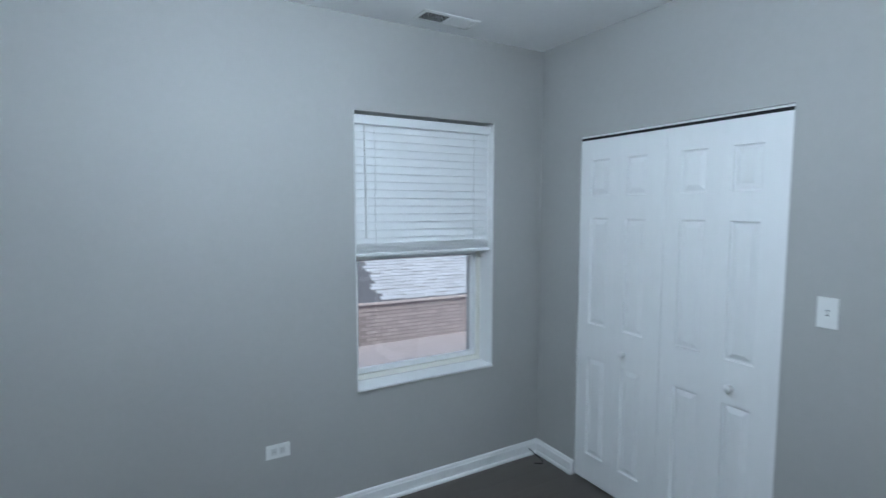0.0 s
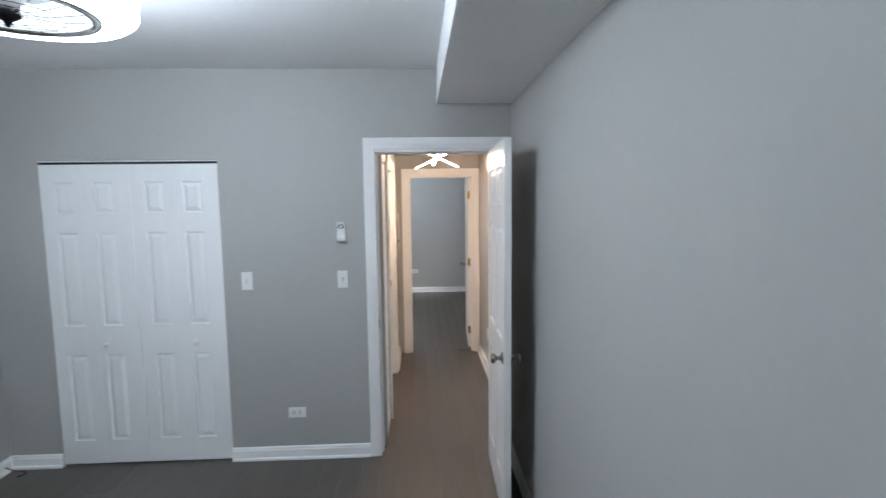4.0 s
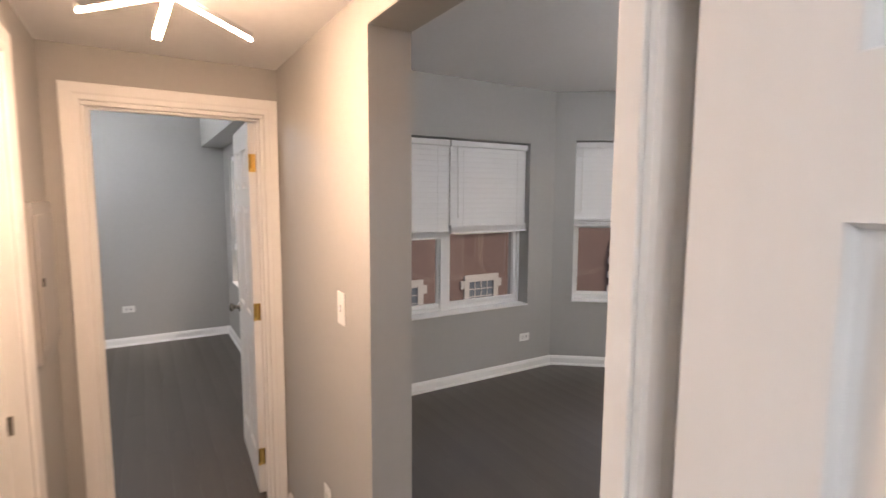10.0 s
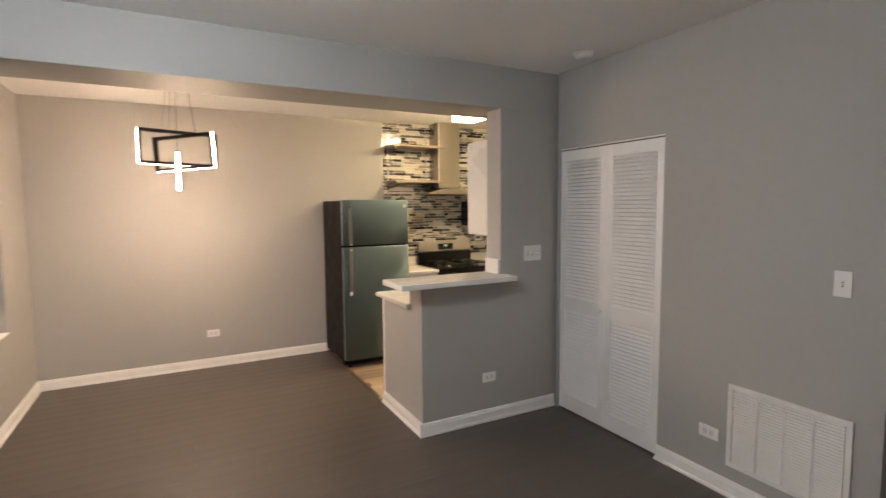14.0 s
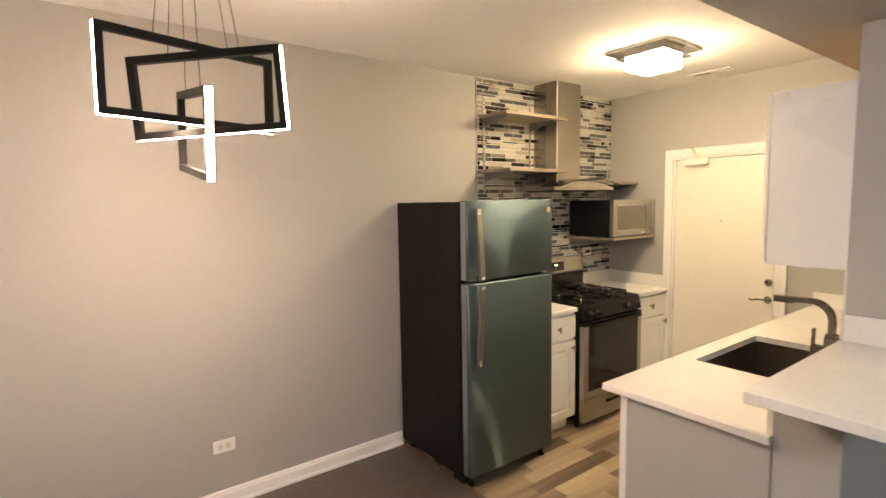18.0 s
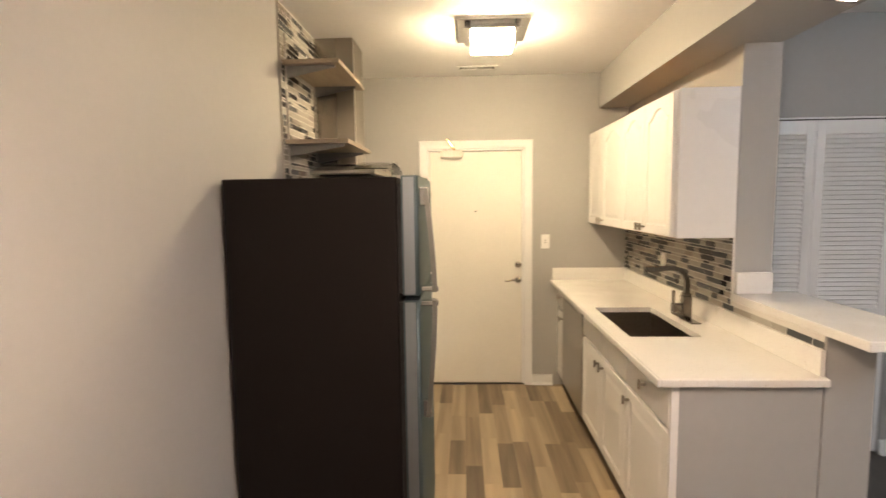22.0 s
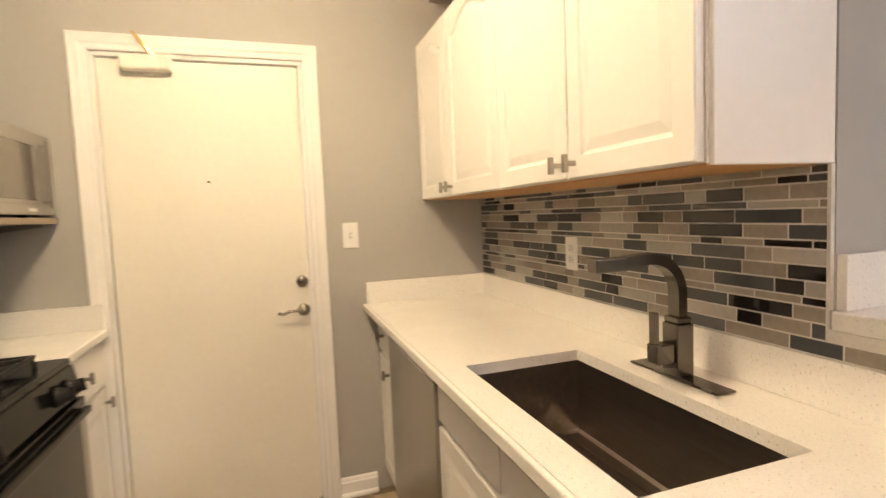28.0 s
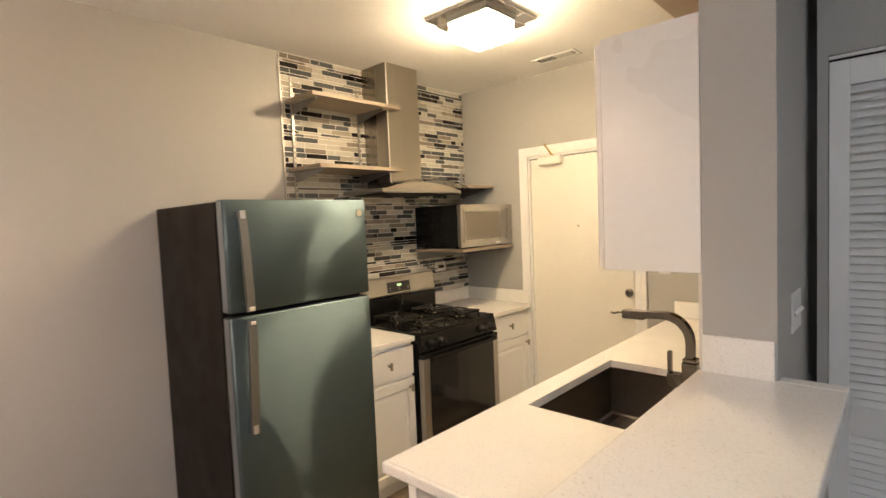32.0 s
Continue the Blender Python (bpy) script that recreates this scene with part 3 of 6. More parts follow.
def knob_set(parent, x, z, t=0.035, material=NICKEL):
    for way in (-1, 1):
        k = part("door_knob", lathe([(0.001, 0.0), (0.032, 0.0), (0.032, 0.006), (0.014, 0.012), (0.011, 0.03), (0.018, 0.036), (0.027, 0.046), (0.027, 0.056), (0.018, 0.064), (0.001, 0.066)], 20), material, parent, "satin nickel round knob", True)
        k.matrix_basis = pose(x, way * t / 2, z, -90 * way, 0, 0)
    part("latch", box(x + 0.05, x + 0.0625, -0.012, 0.012, z - 0.03, z + 0.03, r=0.001), material, parent, "metal latch plate on the edge")


def hinge(parent, x, y, z, material=BRASS):
    h = part("hinge", pipe([(0, 0, -0.045), (0, 0, 0.045)], 0.007, 10), material, parent, "metal butt hinge")
    h.matrix_basis = pose(x, y, z)
    part("hinge_leaf", box(0.0, 0.03, -0.0015, 0.0015, -0.042, 0.042), material, h)


def room_door(name, m, width, height, label, hinge_material=BRASS, hinge_y=-0.02, hinge_x=-0.006):
    d = thing(name, m, label, "door", kind="structure")
    mid = width / 2
    leaf = panel_leaf(d, width, height, ((0.105, mid - 0.05), (mid + 0.05, width - 0.105)), tuple((a * height / 2.03, b * height / 2.03) for a, b in SIX), z0=0.012)
    knob_set(d, width - 0.065, 0.92)
    for z in (0.22, 1.02, height - 0.2):
        hinge(d, hinge_x, hinge_y, z, hinge_material)
    return d


room_door("door_1", pose(BE - 0.064, 0.002, 0, 0, 0, 178.3), 0.760, 2.055, "white six-panel bedroom door standing wide open", NICKEL, hinge_y=0.008, hinge_x=-0.03)
room_door("door_2", pose(FW + 0.006, -0.106, 0, 0, 0, -3.0), 0.72, 1.995, "white six-panel door standing open into the far room", BRASS, hinge_y=0.012)

for z in (0.22, 1.02, 1.795):
    part("hinge_plate", boxes((FW + 0.0005, FW + 0.005, -0.122, -0.093, z - 0.045, z + 0.045), (FW - 0.03, FW + 0.0003, -0.1215, -0.1185, z - 0.045, z + 0.045)), BRASS, bpy.data.objects["door_2"], "bright brass hinge plate").matrix_basis = bpy.data.objects["door_2"].matrix_basis.inverted()


def bifold(name, m, width, height, leaves, label, knobs):
    """Hinged closet leaves in a row, slightly folded, under a track."""
    d = thing(name, m, label, "closet door", kind="structure")
    w = width / leaves
    for k in range(leaves):
        lo, hi = (0.0015, 0.0002) if k % 2 == 0 else (0.0002, 0.0015)
        leaf = panel_leaf(d, w - lo - hi, height - 0.038, ((0.045, 0.172),) if k % 2 else ((min(0.105, w - 0.2), w - 0.10 if w > 0.4 else min(0.228, w - 0.07)),), ((0.16, 0.75), (0.945, 1.56), (1.685, 1.885)), t=0.030, x0=k * w + lo, z0=0.012, name="leaf")
    for x in knobs:
        k = part("knob", lathe([(0.001, 0.0), (0.011, 0.0), (0.009, 0.012), (0.017, 0.02), (0.018, 0.028), (0.012, 0.036), (0.001, 0.038)], 16), WHITE, d, "small round white knob", True)
        k.matrix_basis = pose(x, -0.015, 0.84, 90, 0, 0)
    part("track", box(0.001, width - 0.001, -0.014, 0.014, height - 0.010, height - 0.002), WHITE, d, "white head track")
    # black strip stands in for the shade above the leaves
    part("track_gap", box(0.002, width - 0.002, -0.010, 0.012, height - 0.0255, height - 0.0105), BLACKMATT, d)
    return d


bifold("closet_door_1", pose(BE + 0.022, 2.885, 0, 0, 0, -90), 1.12, 2.035, 4, "white panelled bifold closet doors, closed", (0.343, 0.924))
bifold("closet_door_2", pose(2.57, HN + 0.020, 0), 0.415, 2.05, 1, "white panelled hall closet door, closed", ())


def louver_door(name, m, width, height, label):
    d = thing(name, m, label, "closet door", kind="structure")
    w = width / 2
    shared = None
    for k in range(2):
        x = k * w
        part("stile", box(x + 0.002, x + 0.055, -0.014, 0.014, 0.015, height - 0.02, r=0.002), DOORWHITE, d)
        part("stile", box(x + w - 0.055, x + w - 0.002, -0.014, 0.014, 0.015, height - 0.02, r=0.002), DOORWHITE, d)
        for z0, z1 in ((0.015, 0.13), (0.80, 0.90), (height - 0.10, height - 0.02)):
            part("rail", box(x + 0.055, x + w - 0.055, -0.013, 0.013, z0, z1, r=0.002), DOORWHITE, d)
        for z0, z1 in ((0.13, 0.80), (0.90, height - 0.10)):
            n = int((z1 - z0) / 0.0265)
            for i in range(n):
                at = pose(x + 0.055, 0, z0 + (i + 0.5) * (z1 - z0) / n, 48, 0, 0)
                if shared is None:
                    shared = part("louver_slat", box(0, w - 0.11, -0.0175, 0.0175, -0.0035, 0.0035), DOORWHITE, d)
                    shared.matrix_basis = at
                else:
                    again(shared, at, d)
    part("knob", lathe([(0.001, 0.0), (0.010, 0.0), (0.009, 0.012), (0.017, 0.02), (0.018, 0.028), (0.001, 0.036)], 16), WHITE, d, "small round white knob", True).matrix_basis = pose(w - 0.03, -0.014, 0.85, 90, 0, 0)
    part("track", box(0.001, width - 0.001, -0.013, 0.013, height - 0.012, height - 0.002), WHITE, d)
    # black strip in place of the shade under the louver track
    part("track_gap", box(0.002, width - 0.002, -0.009, 0.011, height - 0.019, height - 0.0125), BLACKMATT, d)
    return d


louver_door("closet_door_3", pose(LW - 0.022, -3.27, 0, 0, 0, 90) @ pose(-0.93, 0, 0), 0.93, 2.03, "white louvered bifold closet doors, closed")


def entrance_door():
    d = thing("door_3", pose(KW - 0.028, -6.059, 0, 0, 0, 90), "flat cream entrance door with closer, closed", "door", kind="structure")
    part("leaf", box(0.003, 0.758, -0.022, 0.022, 0.014, 1.974, r=0.002), CREAM, d)
    part("threshold", box(-0.02, 0.78, -0.03, 0.1, 0.0, 0.010), FLOORGAP, d)
    for z, r in ((1.035, 0.026),):
        part("deadbolt", lathe([(0.001, 0.0), (r, 0.0), (r, 0.012), (r * 0.8, 0.018), (r * 0.4, 0.019), (0.001, 0.022)], 24), NICKEL, d, "round satin deadbolt", True).matrix_basis = pose(0.728, -0.022, z, 90, 0, 0)
    rose = part("door_handle", lathe([(0.001, 0.0), (0.027, 0.0), (0.027, 0.010), (0.02, 0.014), (0.011, 0.016), (0.010, 0.045), (0.001, 0.046)], 24), NICKEL, d, "satin nickel lever handle", True)
    rose.matrix_basis = pose(0.728, -0.022, 0.905, 90, 0, 0)
    part("lever", pipe([(0, 0, 0.04), (-0.03, 0.004, 0.044), (-0.06, 0.004, 0.044), (-0.09, -0.006, 0.044), (-0.112, -0.001, 0.043)], 0.007, 10), NICKEL, rose, "", True)
    part("peephole", lathe([(0.001, 0), (0.0045, 0), (0.0045, 0.003), (0.001, 0.003)], 14), DARKNICKEL, d, "small dark peephole").matrix_basis = pose(0.375, -0.022, 1.483, 90, 0, 0)
    closer = part("door_closer", box(0.09, 0.275, -0.072, -0.0225, 1.925, 1.985, r=0.010), CREAM, d, "cream painted door closer")
    part("closer_arm", pipe([(0.205, -0.05, 1.987), (0.185, -0.055, 2.015), (0.145, -0.05, 2.07)], 0.006, 6, flat=(0.015, 0.004)), BRASS, closer, "yellowed metal closer arm")
    for z in (0.25, 1.03, 1.80):
        h = part("hinge", pipe([(0, 0, -0.05), (0, 0, 0.05)], 0.007, 10), CREAM, d, "painted butt hinge")
        h.matrix_basis = pose(-0.008, -0.026, z)
    return d


entrance_door()


# ---- windows: local x along the wall, y outwards, z up; the wall's inner face is y = 0
def sash(parent, x0, x1, y0, y1, z0, z1, w=0.045, material=WHITE):
    f = part("sash", ring(x0, x1, z0, z1, y0, y1, w, r=0.003), material, parent)
    p = part("pane", box(x0 + w - 0.005, x1 - w + 0.005, (y0 + y1) / 2 - 0.002, (y0 + y1) / 2 + 0.002, z0 + w - 0.005, z1 - w + 0.005), GLASS, f, "clear glass")
    p.visible_shadow = False
    return f


def window(name, m, width, z0, z1, units, label, depth=0.13, cut=0.47, fw=0.035, sw=0.045, material=None):
    t = thing(name, m, label, "window", kind="structure")
    part("window_sill", box(0.001, width - 0.001, -0.012, depth, z0, z0 + 0.012, r=0.003), WHITE, t, "white painted sill")
    zb, zt = z0 + 0.012, z1 - 0.001
    edges = [k * width / units for k in range(units + 1)]
    for a, b in zip(edges, edges[1:]):
        part("window_frame", ring(a + 0.001, b - 0.001, zb, zt, depth, depth + 0.09, fw, r=0.002), material or WHITE, t)
        mid = zb + (zt - zb) * cut
        sash(t, a + fw + 0.002, b - fw - 0.002, depth + 0.012, depth + 0.04, zb + fw + 0.002, mid + 0.02, sw)
        sash(t, a + fw + 0.002, b - fw - 0.002, depth + 0.046, depth + 0.074, mid - 0.02, zt - fw - 0.002, sw)
    for k in edges[1:-1]:
        part("mullion", box(k - 0.045, k + 0.045, depth - 0.012, depth - 0.0005, zb, zt, r=0.003), WHITE, t)
    return t


def blind(m, width, z_top, z_bottom, depth=0.055, stack=9, tilt=62, label="white faux-wood blind, half raised"):
    t = thing("window_blind", m, label, "blind")
    x0, x1 = 0.006, width - 0.006
    part("headrail", box(x0, x1, depth - 0.028, depth + 0.025, z_top - 0.062, z_top - 0.014, r=0.004), BLIND, t)
    stack_h = stack * 0.0052 + 0.024
    first = None
    z = z_top - 0.075
    pitch = 0.0435
    while z > z_bottom + stack_h + 0.015:
        at = pose(0, depth, z, tilt + random.uniform(-0.8, 0.8), 0, random.uniform(-0.08, 0.08))
        if first is None:
            first = part("slat", box(x0 + 0.003, x1 - 0.003, -0.025, 0.025, -0.0015, 0.0015), BLIND, t)
            first.matrix_basis = at
        else:
            again(first, at)
        z -= pitch
    again(first, pose(0, depth, z_bottom + stack_h + 0.012, tilt, 0, 0))
    for k in range(stack):
        again(first, pose(0, depth + random.uniform(-0.002, 0.002), z_bottom + 0.026 + k * 0.0052, random.uniform(-3, 3), 0, random.uniform(-0.15, 0.15)))
    part("bottom_rail", box(x0, x1, depth - 0.026, depth + 0.026, z_bottom, z_bottom + 0.020, r=0.004), BLIND, t)
    for x in (x0 + 0.12, x1 - 0.12):
        part("ladder_cord", pipe([(x, depth - 0.027, z_top - 0.06), (x, depth - 0.028, z_bottom + 0.02)], 0.0012, 5), PLASTIC, t)
    part("wand", pipe([(x0 + 0.06, depth - 0.034, z_top - 0.06), (x0 + 0.065, depth - 0.036, z_top - 0.66)], 0.005, 8), PLASTIC, t, "clear tilt wand")
    return t


W_BED = pose(1.170, BN, 0)
window("window_1", W_BED, 0.882, 0.645, 2.128, 1, "white double-hung bedroom window in a cream frame with a deep sill", fw=0.03, sw=0.03, material=CREAM)
# thin white liners, added for the daylight that falls on the grey reveals
for x0, x1 in ((0.0005, 0.005), (0.877, 0.8815)):
    part("reveal_board", box(x0, x1, 0.001, 0.1295, 0.6575, 2.1275), WHITE, bpy.data.objects["window_1"], "white liner imitating daylight on the window reveal")
blind(W_BED, 0.882, 2.128, 1.368, tilt=74)
W_LIV = pose(LE, -1.00, 0, 0, 0, -90)
window("window_2", W_LIV, 1.672, 0.625, 2.11, 2, "white pair of double-hung living-room windows", fw=0.03, sw=0.035)
blind(W_LIV, 0.836, 2.11, 1.275, tilt=76, label="white faux-wood blind, half raised in a window pair")
blind(W_LIV @ pose(0.836, 0, 0), 0.836, 2.11, 1.315, tilt=76, label="white faux-wood blind, half raised in a window pair")
W_BAY = BAY @ pose(0.195, 0, 0)
window("window_3", W_BAY, 1.103, 0.628, 2.155, 1, "white double-hung window in the angled bay wall", fw=0.03, sw=0.035)
blind(W_BAY, 1.103, 2.155, 1.352, tilt=78)
W_DIN = pose(DE, -4.68, 0, 0, 0, -90)
window("window_4", W_DIN, 1.30, 0.68, 2.13, 2, "white pair of double-hung dining windows")
blind(W_DIN, 0.65, 2.13, 1.42, tilt=50, label="white faux-wood blind with opened slats")
blind(W_DIN @ pose(0.65, 0, 0), 0.65, 2.13, 1.42, tilt=50, label="white faux-wood blind with opened slats")
W_FAR = pose(8.05, FS, 0, 0, 0, 180)
window("window_5", W_FAR, 1.05, 0.665, 2.06, 1, "white double-hung window in the far room")
blind(W_FAR, 1.05, 2.06, 1.03)


# ---- lamps
def fan_lamp(m, strength, label):
    """A drum fan light: glowing ring and side round a caged fan."""
    t = thing("fan_light", m, label, "ceiling fan")
    lit = glow("lit_acrylic", (0.79, 0.90, 1.0), strength)
    part("canopy", lathe([(0.001, 0.0), (0.09, 0.0), (0.09, -0.03), (0.05, -0.05), (0.05, -0.075), (0.33, -0.078), (0.33, -0.0885), (0.001, -0.0885)], 40), WHITE, t, "", True)
    part("diffuser_ring", lathe([(0.224, -0.285), (0.30, -0.285), (0.318, -0.272), (0.322, -0.25), (0.322, -0.10), (0.316, -0.09), (0.224, -0.09)], 56, close=True), lit, t, "glowing white acrylic ring", True)
    part("inner_wall", lathe([(0.2232, -0.284), (0.2232, -0.091), (0.221, -0.091), (0.221, -0.284)], 48, close=True), glow("dim_acrylic", (0.80, 0.92, 1.0), 1.6), t, "softly glowing inner wall", True)
    part("ring_trim", lathe([(0.322, -0.262), (0.3245, -0.262), (0.3245, -0.256), (0.322, -0.256)], 56, close=True), CHROME, t, "thin chrome band")
    part("cage_rim", lathe([(0.200, -0.294), (0.226, -0.294), (0.226, -0.2855), (0.200, -0.275)], 48, close=True), CHROME, t, "chrome rim of the cage", True)
    part("well", lathe([(0.001, -0.10), (0.2205, -0.10), (0.2205, -0.0905), (0.001, -0.0905)], 40), PLASTIC, t, "", True)
    part("motor", lathe([(0.001, -0.2825), (0.03, -0.2825), (0.05, -0.24), (0.05, -0.15), (0.03, -0.101), (0.001, -0.101)], 28), PLASTIC, t, "white motor housing", True)
    for k in range(5):
        b = bmesh.new()
        pts = [(0.045, -0.012, 0.006), (0.045, 0.03, -0.006), (0.175, 0.055, -0.010), (0.185, 0.0, 0.004), (0.15, -0.03, 0.012)]
        up = [b.verts.new(p) for p in pts]
        dn = [b.verts.new((x, y, z - 0.003)) for x, y, z in pts]
        b.faces.new(up)
        b.faces.new(dn[::-1])
        for i in range(5):
            b.faces.new((up[i], dn[i], dn[(i + 1) % 5], up[(i + 1) % 5]))
        bmesh.ops.recalc_face_normals(b, faces=b.faces[:])
        part("fan_blade", b, CLEARBLADE, t, "clear plastic blade").matrix_basis = pose(0, 0, -0.20, 0, 0, k * 72)
    wire = part("cage_wire", pipe([(0.030, 0.0, -0.300), (0.11 * math.cos(0.12), 0.11 * math.sin(0.12), -0.304), (0.203 * math.cos(0.2), 0.203 * math.sin(0.2), -0.287)], 0.0016, 5), CHROME, t)
    for k in range(1, 16):
        again(wire, pose(0, 0, 0, 0, 0, k * 22.5))
    for r, z in ((0.08, -0.303), (0.135, -0.302)):
        part("cage_ring", lathe([(r - 0.0016, z), (r, z - 0.0016), (r + 0.0016, z), (r, z + 0.0016)], 40, close=True), CHROME, t)
    part("hub", lathe([(0.001, -0.335), (0.006, -0.332), (0.012, -0.318), (0.020, -0.314), (0.033, -0.304), (0.033, -0.292), (0.030, -0.283), (0.001, -0.283)], 24), BLACKMATT, t, "dark hub cap", True)
    return t


HUBGREY = surface("grey_hub", (0.12, 0.125, 0.13), rough=0.4)
CLEARBLADE = surface("clear_blade_plastic", (0.45, 0.48, 0.50), rough=0.15, grain=0.02)
fan_lamp(pose(0.62, 1.62, H), BED_FAN, "white drum fan light with a glowing ring on a bedroom ceiling")
fan_lamp(pose(3.07, -2.64, H) @ Matrix.Diagonal((1.06, 1.06, 0.96, 1.0)), LIVING_FAN, "white drum fan light glowing on the living-room ceiling")
# unseen lamp, added to light the far bedroom
fan_lamp(pose(7.0, 1.25, H), FAR_ADDED_FAN, "added drum fan light out of view on the far bedroom ceiling")


def hall_lamp():
    t = thing("starburst_light", pose(3.525, 0.30, HALL_H), "chrome ceiling light with three crossed glowing bars", "ceiling light")
    lit = glow("warm_led_hall", (1.0, 0.71, 0.50), HALL_LED)
    part("canopy", lathe([(0.001, 0), (0.068, 0), (0.068, -0.035), (0.06, -0.042), (0.001, -0.042)], 32), CHROME, t, "round chrome canopy", True)
    part("stem", pipe([(0, 0, -0.04), (0.03, 0, -0.095)], 0.009, 12), CHROME, t)
    for a, b, c in (((0.05, 0.19, 0.095), (-0.01, -0.18, -0.10), 0.0), ((-0.25, -0.03, 0.055), (0.25, 0.03, -0.075), 0.012), ((0.07, -0.19, 0.085), (-0.07, 0.19, -0.10), -0.012)):
        o = Vector((0.04, 0.0, -0.092 + c))
        p, q = o + Vector(a), o + Vector(b)
        p.z = min(p.z, -0.02)
        bar = part("led_bar", pipe([p, q], 0.008, 4, flat=(0.011, 0.006)), CHROME, t, "slim chrome bar")
        part("led_strip", pipe([p + Vector((0, 0, -0.0095)), q + Vector((0, 0, -0.0095))], 0.008, 4, flat=(0.0088, 0.003)), lit, bar, "glowing warm strip")
    return t


hall_lamp()


def chandelier():
    c = Vector((2.78, -5.66, HK))
    t = thing("chandelier", Matrix.Translation(c), "black chandelier of three tilted rectangular frames with lit edges", "chandelier")
    lit = glow("warm_led_strip", (1.0, 0.75, 0.56), CHANDELIER_LED)
    part("canopy", lathe([(0.001, 0), (0.11, 0), (0.11, -0.02), (0.001, -0.022)], 36), BLACKMATT, t, "round black canopy", True)
    for centre, turn, length, height, tilt in (
        ((-0.03, 0.014, -0.540), 141.5, 0.512, 0.268, 3.2),
        ((0.004, -0.022, -0.507), 192.5, 0.560, 0.265, -1.0),
        ((0.018, 0.006, -0.671), 90.0, 0.452, 0.272, -7.8),
    ):
        m = pose(*centre, 0, 0, turn) @ pose(0, 0, 0, 0, -tilt, 0)
        a, b = length / 2, height / 2
        f = part("frame", ring(-a, a, -b, b, -0.012, 0.012, 0.022, r=0.0015), BLACKMATT, t, "black metal frame")
        f.matrix_basis = m
        for x0, x1, z0, z1 in ((-a - 0.0015, -a - 0.0003, -b, b), (a + 0.0003, a + 0.0015, -b, b), (-a, a, -b - 0.0015, -b - 0.0003)):
            part("led_edge", box(x0, x1, -0.0092, 0.0092, z0, z1), lit, f, "glowing edge strip")
        for y0, y1 in ((-0.0121, -0.0095), (0.0095, 0.0121)):
            part("edge_lip", ring(-a - 0.0022, a + 0.0022, -b - 0.0022, b + 0.0022, y0, y1, 0.012), BLACKMATT, f, "thin black lip beside the light strip")
        for x in (-0.12, 0.12):
            top = m @ Vector((x, 0, height / 2))
            part("suspension_wire", pipe([(top.x * 0.6, top.y * 0.6, -0.02), top], 0.0012, 5), BLACKMATT, t)
    return t


chandelier()


def kitchen_lamp():
    t = thing("flush_ceiling_light", pose(0.18, -5.605, HK) @ Matrix.Diagonal((1.2, 1.2, 1.1, 1.0)), "square chrome flush light with glowing glass blocks", "ceiling light")
    lit = glow("warm_glass", (1.0, 0.80, 0.50), KITCHEN_GLASS)
    part("plate", box(-0.17, 0.17, -0.17, 0.17, -0.016, -0.0005, r=0.003), CHROME, t, "mirror-bright square plate")
    part("inner_box", box(-0.105, 0.105, -0.105, 0.105, -0.040, -0.0165, r=0.003), WHITE, t, "white lamp housing")
    part("inner_plate", box(-0.135, 0.135, -0.135, 0.135, -0.0455, -0.0405, r=0.002), CHROME, t, "bright square lower plate")
    for x in (-0.052, 0.052):
        for y in (-0.052, 0.052):
            part("glass_block", box(x - 0.048, x + 0.048, y - 0.048, y + 0.048, -0.108, -0.046, r=0.006), lit, t, "glowing frosted glass block")
    return t


kitchen_lamp()


# ---- kitchen
def outline(w, h, inset, arch, margin):
    """The edge of a raised field, with a flat or arched top, as a ring of points (x, z)."""
    a, b, z0, z1 = margin + inset, w - margin - inset, margin + inset, h - margin - inset
    pts = [(a, z0), (b, z0)]
    n = 12
    rise = arch * (b - a) / (w - 2 * margin)
    for k in range(n + 1):
        u = k / n
        x = b + (a - b) * u
        s = max(0.0, math.sin(math.pi * min(max((u - 0.12) / 0.76, 0), 1)))
        pts.append((x, z1 - rise * (1 - s)))
    return pts


def cabinet_front(w, h, arch=0.0, margin=0.055, t=0.019):
    """A cabinet door or drawer front with a raised field; its back lies on y = 0."""
    bm = bmesh.new()
    loops = ((0.0, 0.0), (0.004, 0.006), (0.010, 0.008), (0.034, 0.002))
    rings = [[bm.verts.new((x, -t + d, z)) for x, z in outline(w, h, i, arch, margin)] for i, d in loops]
    for a, b in zip(rings, rings[1:]):
        for k in range(len(a)):
            bm.faces.new((a[k], a[(k + 1) % len(a)], b[(k + 1) % len(a)], b[k]))
    bm.faces.new(rings[-1])
    r = 0.003
    inner = rings[0]
    pts = outline(w, h, 0.0, arch, margin)
    edge = []
    for k, (x, z) in enumerate(pts):
        if k == 0:
            edge.append((r, r))
        elif k == 1:
            edge.append((w - r, r))
        elif k == 2:
            edge.append((w - r, h - r))
        elif k == len(pts) - 1:
            edge.append((r, h - r))
        else:
            edge.append((x, h - r))
    rim = [bm.verts.new((x, -t, z)) for x, z in edge]
    out = [bm.verts.new((0 if x == r else w if x == w - r else x, -t + r, 0 if z == r else h)) for x, z in edge]
    back = [bm.verts.new((v.co.x, 0, v.co.z)) for v in out]
    for a, b in ((rim, inner), (out, rim), (back, out)):
        for k in range(len(a)):
            bm.faces.new((a[k], a[(k + 1) % len(a)], b[(k + 1) % len(a)], b[k]))
    bm.faces.new(back[::-1])
    bmesh.ops.recalc_face_normals(bm, faces=bm.faces[:])
    return bm


